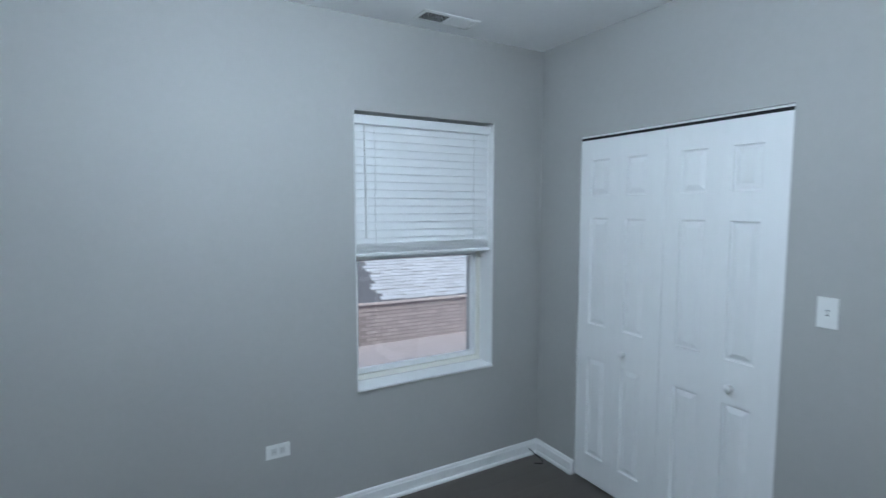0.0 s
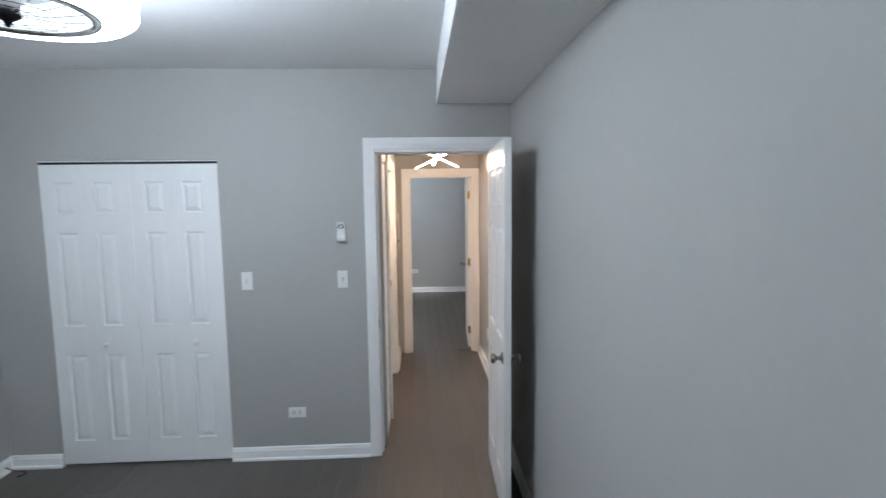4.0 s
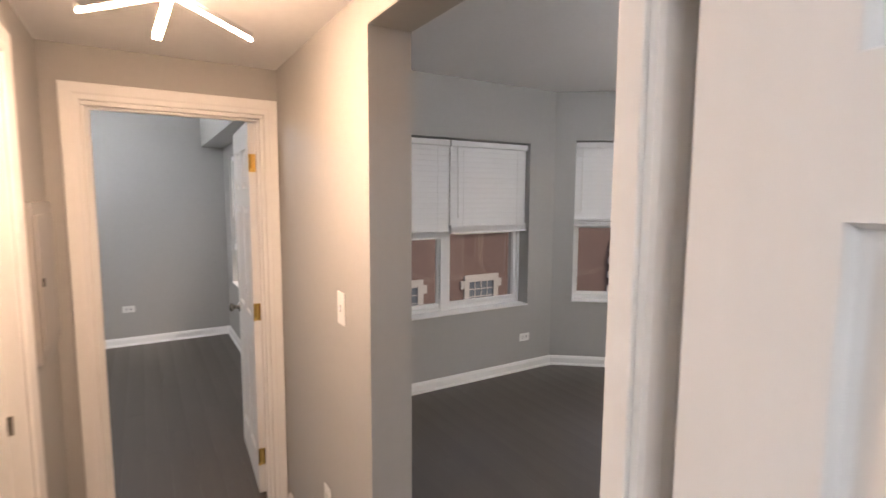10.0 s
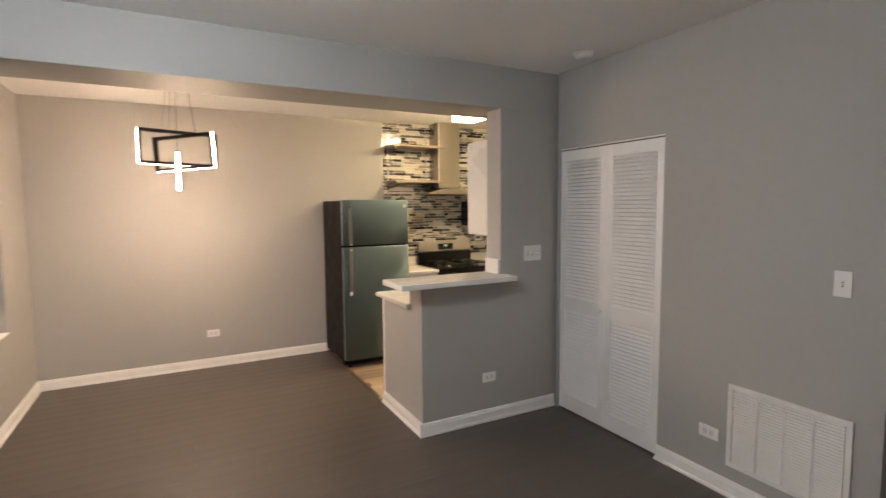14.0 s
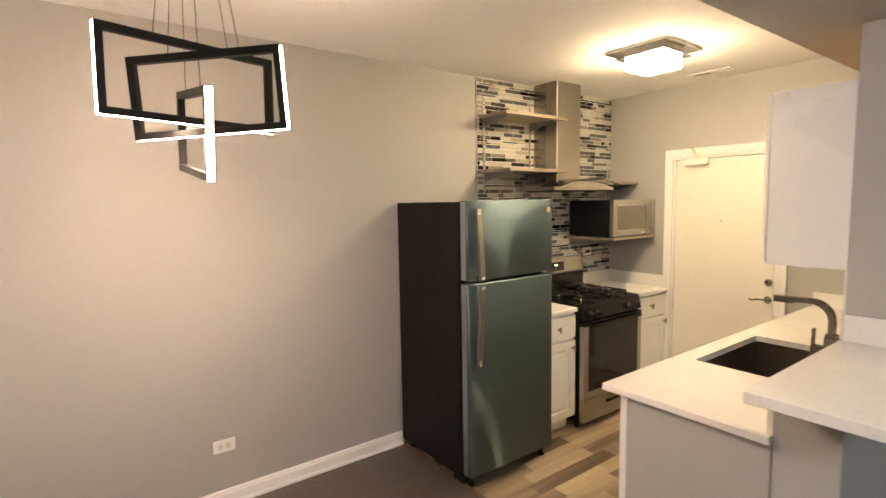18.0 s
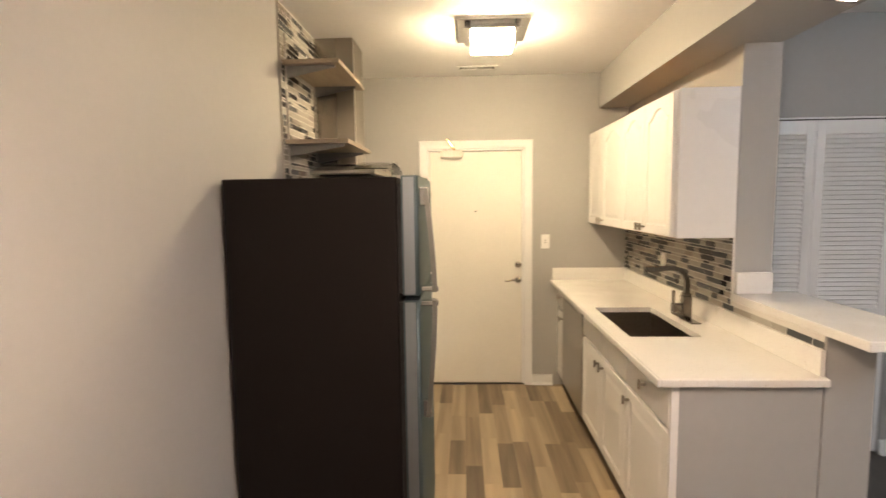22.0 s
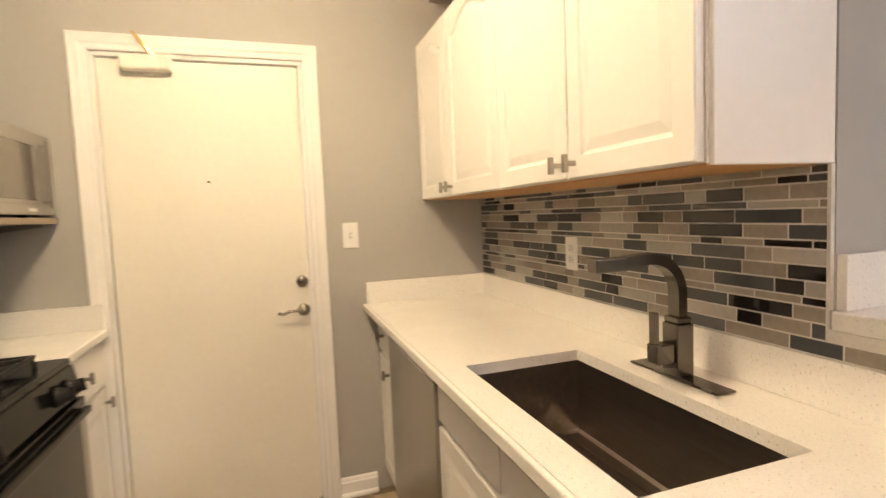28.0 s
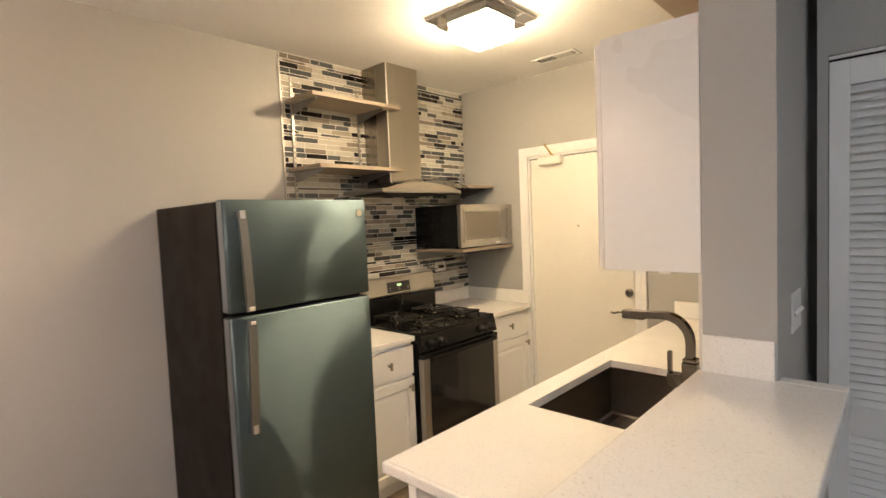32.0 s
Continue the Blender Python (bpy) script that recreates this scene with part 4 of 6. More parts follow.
def plain_front(w, h, t=0.019):
    return box(0, w, -t, 0, 0, h, r=0.004)


def pull(parent, x, z, upright=True, t=0.019):
    """A small T-bar pull."""
    h = part("handle", boxes((-0.006, 0.006, -0.034, -0.022, -0.021, 0.021), (-0.005, 0.005, -0.0218, 0.0, -0.006, 0.006), r=0.0015), NICKEL, parent, "brushed nickel T-bar pull")
    h.matrix_basis = pose(x, -t, z, 0, 0 if upright else 90, 0)
    return h


def base_cabinet(m, w, depth, label, doors, drawers, group, end=False, open_top=False):
    """Local x along the front, y into the unit (front of the box at 0), z up. doors, drawers: (from, to, handle x or None)."""
    t = thing("base_cabinet", m, label, "cabinet", group)
    if open_top:
        body = boxes((0.001, w - 0.001, 0.0005, depth, 0.10, 0.65), (0.001, w - 0.001, 0.065, depth, 0.0, 0.10), (0.001, w - 0.001, 0.0005, 0.0025, 0.65, 0.872))
        bmesh.ops.remove_doubles(body, verts=body.verts[:], dist=1e-4)
    else:
        body = boxes((0.001, w - 0.001, 0.0005, depth, 0.10, 0.872), (0.001, w - 0.001, 0.065, depth, 0.0, 0.0995))
    part("body", body, LACQUER, t)
    for a, b, hx in doors:
        d = part("door", cabinet_front(b - a - 0.006, 0.555), LACQUER, t)
        d.matrix_basis = pose(a + 0.003, 0, 0.115)
        if hx is not None:
            pull(d, hx - a, 0.505)
    for a, b, hx in drawers:
        d = part("drawer_front", plain_front(b - a - 0.006, 0.165), LACQUER, t)
        d.matrix_basis = pose(a + 0.003, 0, 0.69)
        if hx is not None:
            pull(d, hx - a, 0.085)
    if end:
        part("end_stile", box(w, w + 0.016, -0.018, 0.012, 0.0, 0.872, r=0.002), LACQUER, t)
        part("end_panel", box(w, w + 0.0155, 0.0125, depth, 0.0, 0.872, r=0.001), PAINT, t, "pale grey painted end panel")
    return t


FRONT_N = -4.982
sink_run = "white cabinets under the sink counter"
base_cabinet(pose(KW + 0.003, FRONT_N, 0), 0.253, 0.537, "narrow white base cabinet with drawer beside the dishwasher", [(0, 0.253, 0.21)], [(0, 0.253, 0.125)], sink_run)
base_cabinet(pose(-0.035, FRONT_N, 0), 0.883, 0.13, "white two-door sink base cabinet", [(0, 0.4415, 0.40), (0.4415, 0.883, 0.483)], [(0, 0.4415, None), (0.4415, 0.883, None)], sink_run, open_top=True)
base_cabinet(pose(0.850, FRONT_N, 0), 0.508, 0.537, "white end base cabinet with drawer and door", [(0, 0.508, 0.045)], [(0, 0.508, 0.255)], sink_run, end=True)


def dishwasher():
    t = thing("dishwasher", pose(-0.684, FRONT_N, 0), "stainless dishwasher with a top control strip, built in", "dishwasher")
    part("body", box(0.004, 0.642, 0.004, 0.50, 0.10, 0.87), BLACKMATT, t)
    part("door", box(0.004, 0.642, -0.026, 0.003, 0.115, 0.80, r=0.005), BRUSHED, t, "brushed steel door")
    strip = part("control_strip", box(0.004, 0.642, -0.030, 0.003, 0.803, 0.868, r=0.006), STEEL, t, "steel control strip")
    # the gap's shade is a black filler between door and strip
    part("grip_gap", box(0.006, 0.640, -0.020, 0.0025, 0.7995, 0.8035), BLACKMATT, t, "black fill for the shade in the finger gap")
    part("badge", box(0.07, 0.16, -0.0315, -0.0295, 0.82, 0.832), PLASTIC, strip)
    part("kick_plate", box(0.004, 0.642, 0.05, 0.06, 0.0, 0.11), BLACKMATT, t)
    return t


dishwasher()


def countertops():
    t = tagged(part("sink_countertop", boxes((KW + 0.0005, 0.152, -5.052, KN - 0.001, 0.875, 0.905), (0.820, 1.393, -5.052, KN - 0.001, 0.875, 0.905), (0.152, 0.820, -5.052, -4.976, 0.875, 0.905), (0.152, 0.820, -4.632, KN - 0.001, 0.875, 0.905), weld=True), QUARTZ, None, "white speckled quartz countertop with an undermount cutout"), category="countertop")
    part("front_edge", box(KW + 0.001, 1.407, -5.066, -5.0522, 0.875, 0.905, r=0.004), QUARTZ, t)
    part("side_edge", box(1.3932, 1.407, -5.052, KN - 0.001, 0.875, 0.905, r=0.004), QUARTZ, t)
    part("back_riser", box(KW + 0.019, BAR_X, KN - 0.021, KN - 0.0015, 0.9055, 1.005, r=0.002), QUARTZ, t)
    part("side_riser", box(KW + 0.0005, KW + 0.018, -5.047, KN - 0.002, 0.9055, 1.005, r=0.002), QUARTZ, t)
    b = tagged(part("breakfast_bar_top", boxes((OPEN_L + 0.0005, 1.582, KN - 0.012, -4.115, 1.061, 1.098), (OPEN_L - 0.05, OPEN_L, LS + 0.0005, -4.115, 1.061, 1.098), r=0.004), QUARTZ, None, "white quartz breakfast bar top on the half wall"), category="countertop")
    part("bar_riser", box(OPEN_L + 0.0005, OPEN_L + 0.02, KN + 0.002, LS - 0.003, 1.0985, 1.205, r=0.002), QUARTZ, b)
    s = tagged(part("stove_countertop", boxes((0.296, 0.69, -6.075, DS + 0.001, 0.875, 0.905), r=0.004), QUARTZ, None, "short white quartz countertop between refrigerator and stove"), category="countertop")
    part("back_riser", box(0.296, 0.69, DS + 0.0012, DS + 0.02, 0.9055, 1.005, r=0.002), QUARTZ, s)
    w = tagged(part("corner_countertop", boxes((KW + 0.0005, -0.436, -6.09, DS + 0.001, 0.875, 0.905), r=0.004), QUARTZ, None, "white quartz corner countertop beside the stove"), category="countertop")
    part("back_riser", box(KW + 0.02, -0.436, DS + 0.0012, DS + 0.02, 0.9055, 1.005, r=0.002), QUARTZ, w)
    part("side_riser", box(KW + 0.0006, KW + 0.019, -6.10, DS + 0.0012, 0.9055, 1.005, r=0.002), QUARTZ, w)


countertops()


def sink():
    x0, x1, y0, y1, zt, zb = 0.147, 0.825, -4.981, -4.627, 0.8745, 0.66
    t = thing("kitchen_sink", pose((x0 + x1) / 2, (y0 + y1) / 2, zb), "dark steel undermount single-bowl sink", "sink")
    a, b, d = (x1 - x0) / 2, (y1 - y0) / 2, zt - zb
    SINKSTEEL = surface("dark_sink_steel", (0.27, 0.24, 0.21), rough=0.33, metal=1.0, grain=0.08, scale=70, stretch=(0.05, 1, 1), cloud=0.06)
    bowl = bmesh.new()
    rows = [[bowl.verts.new((x * (a - i), y * (b - i), z)) for x, y in ((-1, -1), (1, -1), (1, 1), (-1, 1))] for i, z in ((0, 0), (0, d), (0.003, d), (0.004, 0.012), (0.012, 0.004))]
    for p, q in zip(rows, rows[1:]):
        for k in range(4):
            bowl.faces.new((p[k], p[(k + 1) % 4], q[(k + 1) % 4], q[k]))
    bowl.faces.new(rows[0][::-1])
    bowl.faces.new(rows[-1])
    part("bowl", bowl, SINKSTEEL, t)
    part("drain", lathe([(0.001, 0.0042), (0.045, 0.0042), (0.045, 0.007), (0.036, 0.008), (0.03, 0.0055), (0.001, 0.0055)], 28), CHROME, t, "round strainer", True).matrix_basis = pose(0.0, 0.01, 0.0005)
    rack = bmesh.new()
    for y in (-0.12, 0.12):
        tube(rack, [(-a + 0.03, y, 0.012), (a - 0.03, y, 0.012)], 0.002, 6)
    part("crease", rack, SINKSTEEL, t)


sink()


def faucet():
    t = thing("kitchen_faucet", pose(0.45, -4.553, 0.905), "dark satin nickel pull-out faucet with a square arched spout", "faucet")
    part("deck_plate", box(-0.135, 0.135, -0.028, 0.028, 0.0005, 0.006, r=0.003), DARKNICKEL, t)
    part("body", box(-0.024, 0.024, -0.024, 0.024, 0.0062, 0.13, r=0.003), DARKNICKEL, t)
    part("collar", box(-0.0215, 0.0215, -0.0215, 0.0215, 0.1305, 0.145, r=0.003), DARKNICKEL, t)
    pts = [(0, 0, 0.145), (0, 0, 0.20)]
    for k in range(1, 9):
        a = k / 8 * math.pi / 2
        pts.append((0, -0.085 + 0.085 * math.cos(a), 0.20 + 0.085 * math.sin(a)))
    pts += [(0, -0.13, 0.283), (0, -0.225, 0.279)]
    part("spout", pipe(pts, 0.018, 4, flat=(0.017, 0.012)), DARKNICKEL, t, "flat curved spout", False)
    part("spray_head", box(-0.0185, 0.0185, -0.232, -0.15, 0.263, 0.294, r=0.003), DARKNICKEL, t, "square pull-out spray head")
    lever = part("lever_block", box(-0.018, 0.018, -0.075, -0.0245, 0.04, 0.085, r=0.003), DARKNICKEL, t)
    part("lever", box(-0.010, 0.010, -0.075, -0.062, 0.0855, 0.160, r=0.002), DARKNICKEL, lever, "upright flat lever")


faucet()


def upper_cabinets():
    z0, h, front = 1.375, 0.725, -4.735
    cuts = (KW + 0.002, -0.538, -0.070, 0.331, 0.708)
    units = ((cuts[0], cuts[2]), (cuts[2], cuts[4]))
    for n, (a, b) in enumerate(units):
        t = thing("wall_cabinet", pose(a, front, z0), "white wall cabinet with arched raised-panel doors", "cabinet", "wall cabinets over the sink")
        part("body", box(0.0005, b - a - 0.0005, 0.0005, -front + KN - 0.002, 0.004, h), LACQUER, t)
        part("top_board", box(0.002, b - a - 0.002, 0.002, -front + KN - 0.003, h + 0.0002, h + 0.003), RAWWOOD, t, "raw wood top")
        part("underside", box(0.004, b - a - 0.004, 0.004, -front + KN - 0.004, 0.0, 0.0038), RAWWOOD, t, "raw orange-brown wood underside")
        mid = cuts[1] - a if n == 0 else (b - a) / 2
        for k, (p, q) in enumerate(((0, mid), (mid, b - a))):
            d = part("door", cabinet_front(q - p - 0.006, h - 0.012, arch=0.055, margin=0.05), LACQUER, t)
            d.matrix_basis = pose(p + 0.003, -0.002, 0.006)
            pull(d, (q - p - 0.006) - 0.028 if k == 0 else 0.028, 0.035)
    part("end_panel", box(b - a + 0.0002, b - a + 0.012, 0.005, -front + KN - 0.002, 0, h + 0.004, r=0.002), LACQUER, t, "flat white end panel")


upper_cabinets()


def bowed_slab(a, y0, y1, z0, z1, bow, r):
    """An appliance door: flat back, gently bowed front, rounded upright edges and a small chamfer above and below."""
    flank = [(-a, y0)]
    edge = y1 - bow
    for k in range(6):
        u = k / 5 * math.pi / 2
        flank.append((-a + r - r * math.cos(u), edge - r + r * math.sin(u)))
    front = [(-a + r + (2 * a - 2 * r) * k / 20, edge + bow * (1 - (2 * k / 20 - 1) ** 2)) for k in range(1, 20)]
    plan = flank + front + [(-x, y) for x, y in flank[::-1]]
    middle = (y0 + y1) / 2
    bm = bmesh.new()
    rows = []
    for z, inset in ((z0, 0.004), (z0 + 0.004, 0.0), (z1 - 0.004, 0.0), (z1, 0.004)):
        rows.append([bm.verts.new((x * (1 - inset / a), middle + (y - middle) * (1 - inset / 0.035), z)) for x, y in plan])
    for p, q in zip(rows, rows[1:]):
        for k in range(len(plan)):
            j = (k + 1) % len(plan)
            bm.faces.new((p[k], p[j], q[j], q[k]))
    bm.faces.new(rows[0])
    bm.faces.new(rows[-1])
    bmesh.ops.recalc_face_normals(bm, faces=bm.faces[:])
    return bm


def refrigerator():
    t = thing("refrigerator", pose(1.0575, -6.678, 0), "stainless top-freezer refrigerator with dark brown sides", "refrigerator")
    a = 0.3475
    part("body", box(-a, a, 0.0, 0.653, 0.05, 1.668, r=0.006), FRIDGESIDE, t, "dark textured cabinet")
    part("base_grille", box(-a + 0.01, a - 0.01, 0.56, 0.655, 0.012, 0.0495), BLACKMATT, t)
    part("gasket", boxes((-a + 0.012, a - 0.012, 0.6535, 0.668, 0.09, 1.20), (-a + 0.012, a - 0.012, 0.6535, 0.668, 1.235, 1.642)), GASKET, t)
    doors = []
    for name, z0, z1, words in (("refrigerator_door", 0.075, 1.207, "brushed steel lower door"), ("freezer_door", 1.225, 1.673, "brushed steel freezer door")):
        d = part(name, bowed_slab(a, 0.6685, 0.738, z0, z1, 0.006, 0.012), FRIDGESTEEL, t, words)
        for p in d.data.polygons:
            p.use_smooth = abs(p.normal.z) < 0.5 and p.normal.y > 0.05
        doors.append(d)
    # added thin plates; their paler steel carries the light on the door sides
    for d, z0, z1 in ((doors[0], 0.081, 1.201), (doors[1], 1.231, 1.667)):
        part("side_plate", box(a + 0.0002, a + 0.0012, 0.676, 0.716, z0, z1), LITSIDESTEEL, d, "added plate, paler for the light on the door side")
    for d, z0, z1, foot in ((doors[0], 0.74, 1.20, 1), (doors[1], 1.232, 1.625, 0)):
        n, pts = 10, []
        for k in range(n + 1):
            u = k / n if foot == 0 else 1 - k / n
            pts.append((a - 0.060, 0.784 - 0.030 * u ** 1.6, z0 + (z1 - z0) * k / n))
        h = part("handle", pipe(pts, 0.012, 4, flat=(0.016, 0.0085)), HANDLEGREY, d, "wide flat brushed steel handle")
        low = z0 + 0.012 if foot == 0 else z1 - 0.012
        part("end_bar", box(a - 0.074, a - 0.046, 0.731, 0.799, low - 0.010, low + 0.010, r=0.004), CHROME, h, "chrome end bar")
        high = z1 - 0.03 if foot == 0 else z0 + 0.03
        part("mount", box(a - 0.074, a - 0.046, 0.730, 0.766, high - 0.035, high + 0.035, r=0.004), CHROME, h, "chrome mounting block")
    part("badge", lathe([(0.001, 0), (0.017, 0), (0.017, 0.004), (0.001, 0.005)], 24), surface("pale_badge", (0.55, 0.50, 0.42), rough=0.4), doors[1], "round pale logo badge").matrix_basis = pose(-a + 0.045, 0.7333, 1.61, -90, 0, 0)
    part("hinge_cap", box(-a + 0.01, -a + 0.09, 0.60, 0.72, 1.6735, 1.688, r=0.004), BLACKMATT, t)
    for x in (-a + 0.05, a - 0.05):
        for y in (0.06, 0.68):
            part("foot", lathe([(0.001, 0), (0.022, 0), (0.022, 0.012), (0.012, 0.016), (0.012, 0.051), (0.001, 0.051)], 14), BLACKMATT, t).matrix_basis = pose(x, y, 0)


refrigerator()


def stove():
    x0, w = -0.431, 0.722
    t = thing("gas_stove", pose(x0, DS + 0.05, 0), "stainless and black gas range with four burners", "stove")
    D = 0.585   # front of the body
    part("body", box(0, w, 0.0, D, 0.05, 0.895, r=0.004), BLACK, t, "black enamel body")
    top = part("cooktop", box(0.0, w, 0.06, D + 0.012, 0.8955, 0.918, r=0.006), BLACK, t, "glossy black cooktop")
    part("control_panel", moved(box(0.0, w, 0, 0.03, 0, 0.095, r=0.006), pose(0, D + 0.006, 0.80, 12, 0, 0)), BLACK, t, "black control panel")
    for x in (0.085, 0.165, w - 0.165, w - 0.085):
        k = part("knob", lathe([(0.001, 0), (0.027, 0), (0.026, 0.008), (0.020, 0.012), (0.019, 0.034), (0.001, 0.036)], 20), BLACKMATT, t, "black burner knob", True)
        k.matrix_basis = pose(x, D + 0.030, 0.845, -78, 0, 0)
        part("grip", box(-0.004, 0.004, -0.019, 0.019, 0.030, 0.042, r=0.001), BLACKMATT, k)
    part("back_guard_base", box(0.0, w, 0.0, 0.058, 0.8955, 1.05, r=0.004), BLACK, t)
    guard = part("back_guard", moved(box(0.0, w, 0.0, 0.05, 0.0, 0.135, r=0.012), pose(0, 0.012, 1.0505, 8, 0, 0)), BRUSHED, t, "stainless back guard")
    dx = w * 0.5
    scr = part("display", moved(box(dx - 0.105, dx + 0.105, 0.0, 0.004, 0.028, 0.100, r=0.001), pose(0, 0.0615, 1.0505, 8, 0, 0)), BLACKGLASS, t, "black clock display")
    part("clock_digits", moved(boxes((dx - 0.022, dx - 0.012, 0.0045, 0.0055, 0.068, 0.084), (dx - 0.008, dx + 0.002, 0.0045, 0.0055, 0.068, 0.084), (dx + 0.007, dx + 0.017, 0.0045, 0.0055, 0.068, 0.084)), pose(0, 0.0615, 1.0505, 8, 0, 0)), glow("green_digits", (0.15, 1.0, 0.25), 0.7), scr, "green clock digits")
    for k in range(6):
        part("button", moved(box(-0.008, 0.008, 0.0045, 0.0056, -0.004, 0.004), pose(0, 0.0615, 1.0505, 8, 0, 0) @ pose(dx - 0.085 + (k % 3) * 0.085, 0, 0.043 + (k // 3) * 0.016)), HUBGREY, scr)
    for bx, by in ((0.19, 0.20), (0.19, 0.44), (w - 0.19, 0.20), (w - 0.19, 0.44)):
        b = part("burner", lathe([(0.001, 0.918), (0.052, 0.918), (0.050, 0.924), (0.036, 0.928), (0.036, 0.936), (0.030, 0.941), (0.001, 0.941)], 24), DARKNICKEL, t, "round gas burner", True)
        b.matrix_basis = pose(bx, by, 0)
        part("burner_cap", lathe([(0.001, 0.9412), (0.034, 0.9412), (0.033, 0.947), (0.001, 0.949)], 24), BLACKMATT, b, "", True)
        g = bmesh.new()
        for k in range(4):
            a = k * math.pi / 2 + math.pi / 4
            c, s = math.cos(a), math.sin(a)
            tube(g, [(0.018 * c, 0.018 * s, 0.950), (0.075 * c, 0.075 * s, 0.951), (0.135 * c, 0.135 * s, 0.948), (0.140 * c, 0.140 * s, 0.919)], 0.0065, 6)
        q = 0.099
        tube(g, [(-q, -q, 0.949), (q, -q, 0.949), (q, q, 0.949), (-q, q, 0.949), (-q, -q, 0.949)], 0.0075, 6)
        part("grate", g, BLACKMATT, t, "black cast-iron grate").matrix_basis = pose(bx, by, 0)
    door = part("oven_door", ring(0.006, w - 0.006, 0.23, 0.765, D + 0.0005, D + 0.040, 0.052, r=0.003), BRUSHED, t, "stainless oven door")
    part("oven_window", box(0.0585, w - 0.0585, D + 0.005, D + 0.042, 0.2825, 0.7645), BLACKGLASS, door, "black glass oven window")
    part("door_top_strip", box(0.006, w - 0.006, D + 0.0005, D + 0.041, 0.7655, 0.795, r=0.003), BLACK, door)
    part("door_handle", boxes((0.05, w - 0.05, D + 0.054, D + 0.072, 0.757, 0.778), (0.06, 0.085, D + 0.0415, D + 0.0538, 0.759, 0.776), (w - 0.085, w - 0.06, D + 0.0415, D + 0.0538, 0.759, 0.776), r=0.004), BLACK, door, "black bar handle")
    dr = part("drawer", box(0.006, w - 0.006, D + 0.0005, D + 0.036, 0.055, 0.222, r=0.005), BRUSHED, t, "stainless storage drawer")
    part("drawer_pull", box(w / 2 - 0.09, w / 2 + 0.09, D + 0.0365, D + 0.041, 0.15, 0.175, r=0.002), BLACK, dr)
    for x in (0.04, w - 0.04):
        for y in (0.05, D - 0.05):
            part("foot", lathe([(0.001, 0), (0.018, 0), (0.018, 0.01), (0.01, 0.014), (0.01, 0.05), (0.001, 0.05)], 12), BLACKMATT, t).matrix_basis = pose(x, y, 0)


stove()

stove_run = "white cabinets beside the stove"
base_cabinet(pose(0.688, -6.105, 0, 0, 0, 180), 0.388, 0.565, "white base cabinet with drawer between refrigerator and stove", [(0, 0.388, 0.34)], [(0, 0.388, 0.19)], stove_run)
base_cabinet(pose(-0.438, -6.13, 0, 0, 0, 180), 0.50, 0.56, "white corner base cabinet with drawer beside the entrance door", [(0, 0.50, 0.45)], [(0, 0.50, 0.25)], stove_run)


def range_hood():
    t = thing("range_hood", pose(-0.07, DS, 0), "stainless chimney range hood with a curved glass visor", "range hood")
    part("chimney", box(-0.125, 0.160, 0.0095, 0.248, 1.812, HK - 0.001, r=0.002), DUCT, t, "stainless chimney duct")
    # the highlight on the metal corner is put into this strip's pale colour
    part("chimney_edge", box(0.153, 0.162, 0.2482, 0.2505, 1.812, HK - 0.001), LITEDGE, t, "corner edge paled for the light it catches")
    part("canopy", box(-0.36, 0.36, 0.0095, 0.40, 1.742, 1.765, r=0.004), BRUSHED, t, "flat stainless canopy base")
    b = bmesh.new()
    n = 20
    front, back = [], []
    for k in range(n + 1):
        x = -0.33 + 0.66 * k / n
        z = 1.768 + 0.040 * (1 - (x / 0.33) ** 2)
        front.append((b.verts.new((x, 0.40, 1.7655)), b.verts.new((x, 0.40, z))))
        back.append((b.verts.new((x, 0.02, 1.7655)), b.verts.new((x, 0.02, z))))
    for k in range(n):
        b.faces.new((front[k][0], front[k + 1][0], front[k + 1][1], front[k][1]))
        b.faces.new((back[k + 1][0], back[k][0], back[k][1], back[k + 1][1]))
        b.faces.new((front[k][1], front[k + 1][1], back[k + 1][1], back[k][1]))
    bmesh.ops.recalc_face_normals(b, faces=b.faces[:])
    part("fascia", b, SATIN, t, "arched stainless fascia")
    g = bmesh.new()
    rows = []
    for k in range(n + 1):
        x = -0.375 + 0.75 * k / n
        z = 1.775 + 0.058 * (1 - (x / 0.375) ** 2)
        rows.append([g.verts.new((x, 0.28, z)), g.verts.new((x, 0.475, z - 0.004)), g.verts.new((x, 0.475, z - 0.010)), g.verts.new((x, 0.28, z - 0.0055))])
    for p, q in zip(rows, rows[1:]):
        for k in range(4):
            g.faces.new((p[k], p[(k + 1) % 4], q[(k + 1) % 4], q[k]))
    g.faces.new(rows[0])
    g.faces.new(rows[-1][::-1])
    bmesh.ops.recalc_face_normals(g, faces=g.faces[:])
    part("glass_visor", g, DARKGLASS, t, "curved clear glass visor")
    part("filter", box(-0.30, 0.30, 0.05, 0.36, 1.736, 1.7415), BLACKMATT, t, "dark filter underneath")
    for x in (-0.06, -0.03, 0.0, 0.03, 0.06):
        part("button", box(x - 0.006, x + 0.006, 0.4002, 0.403, 1.775, 1.783), CHROME, t)


range_hood()


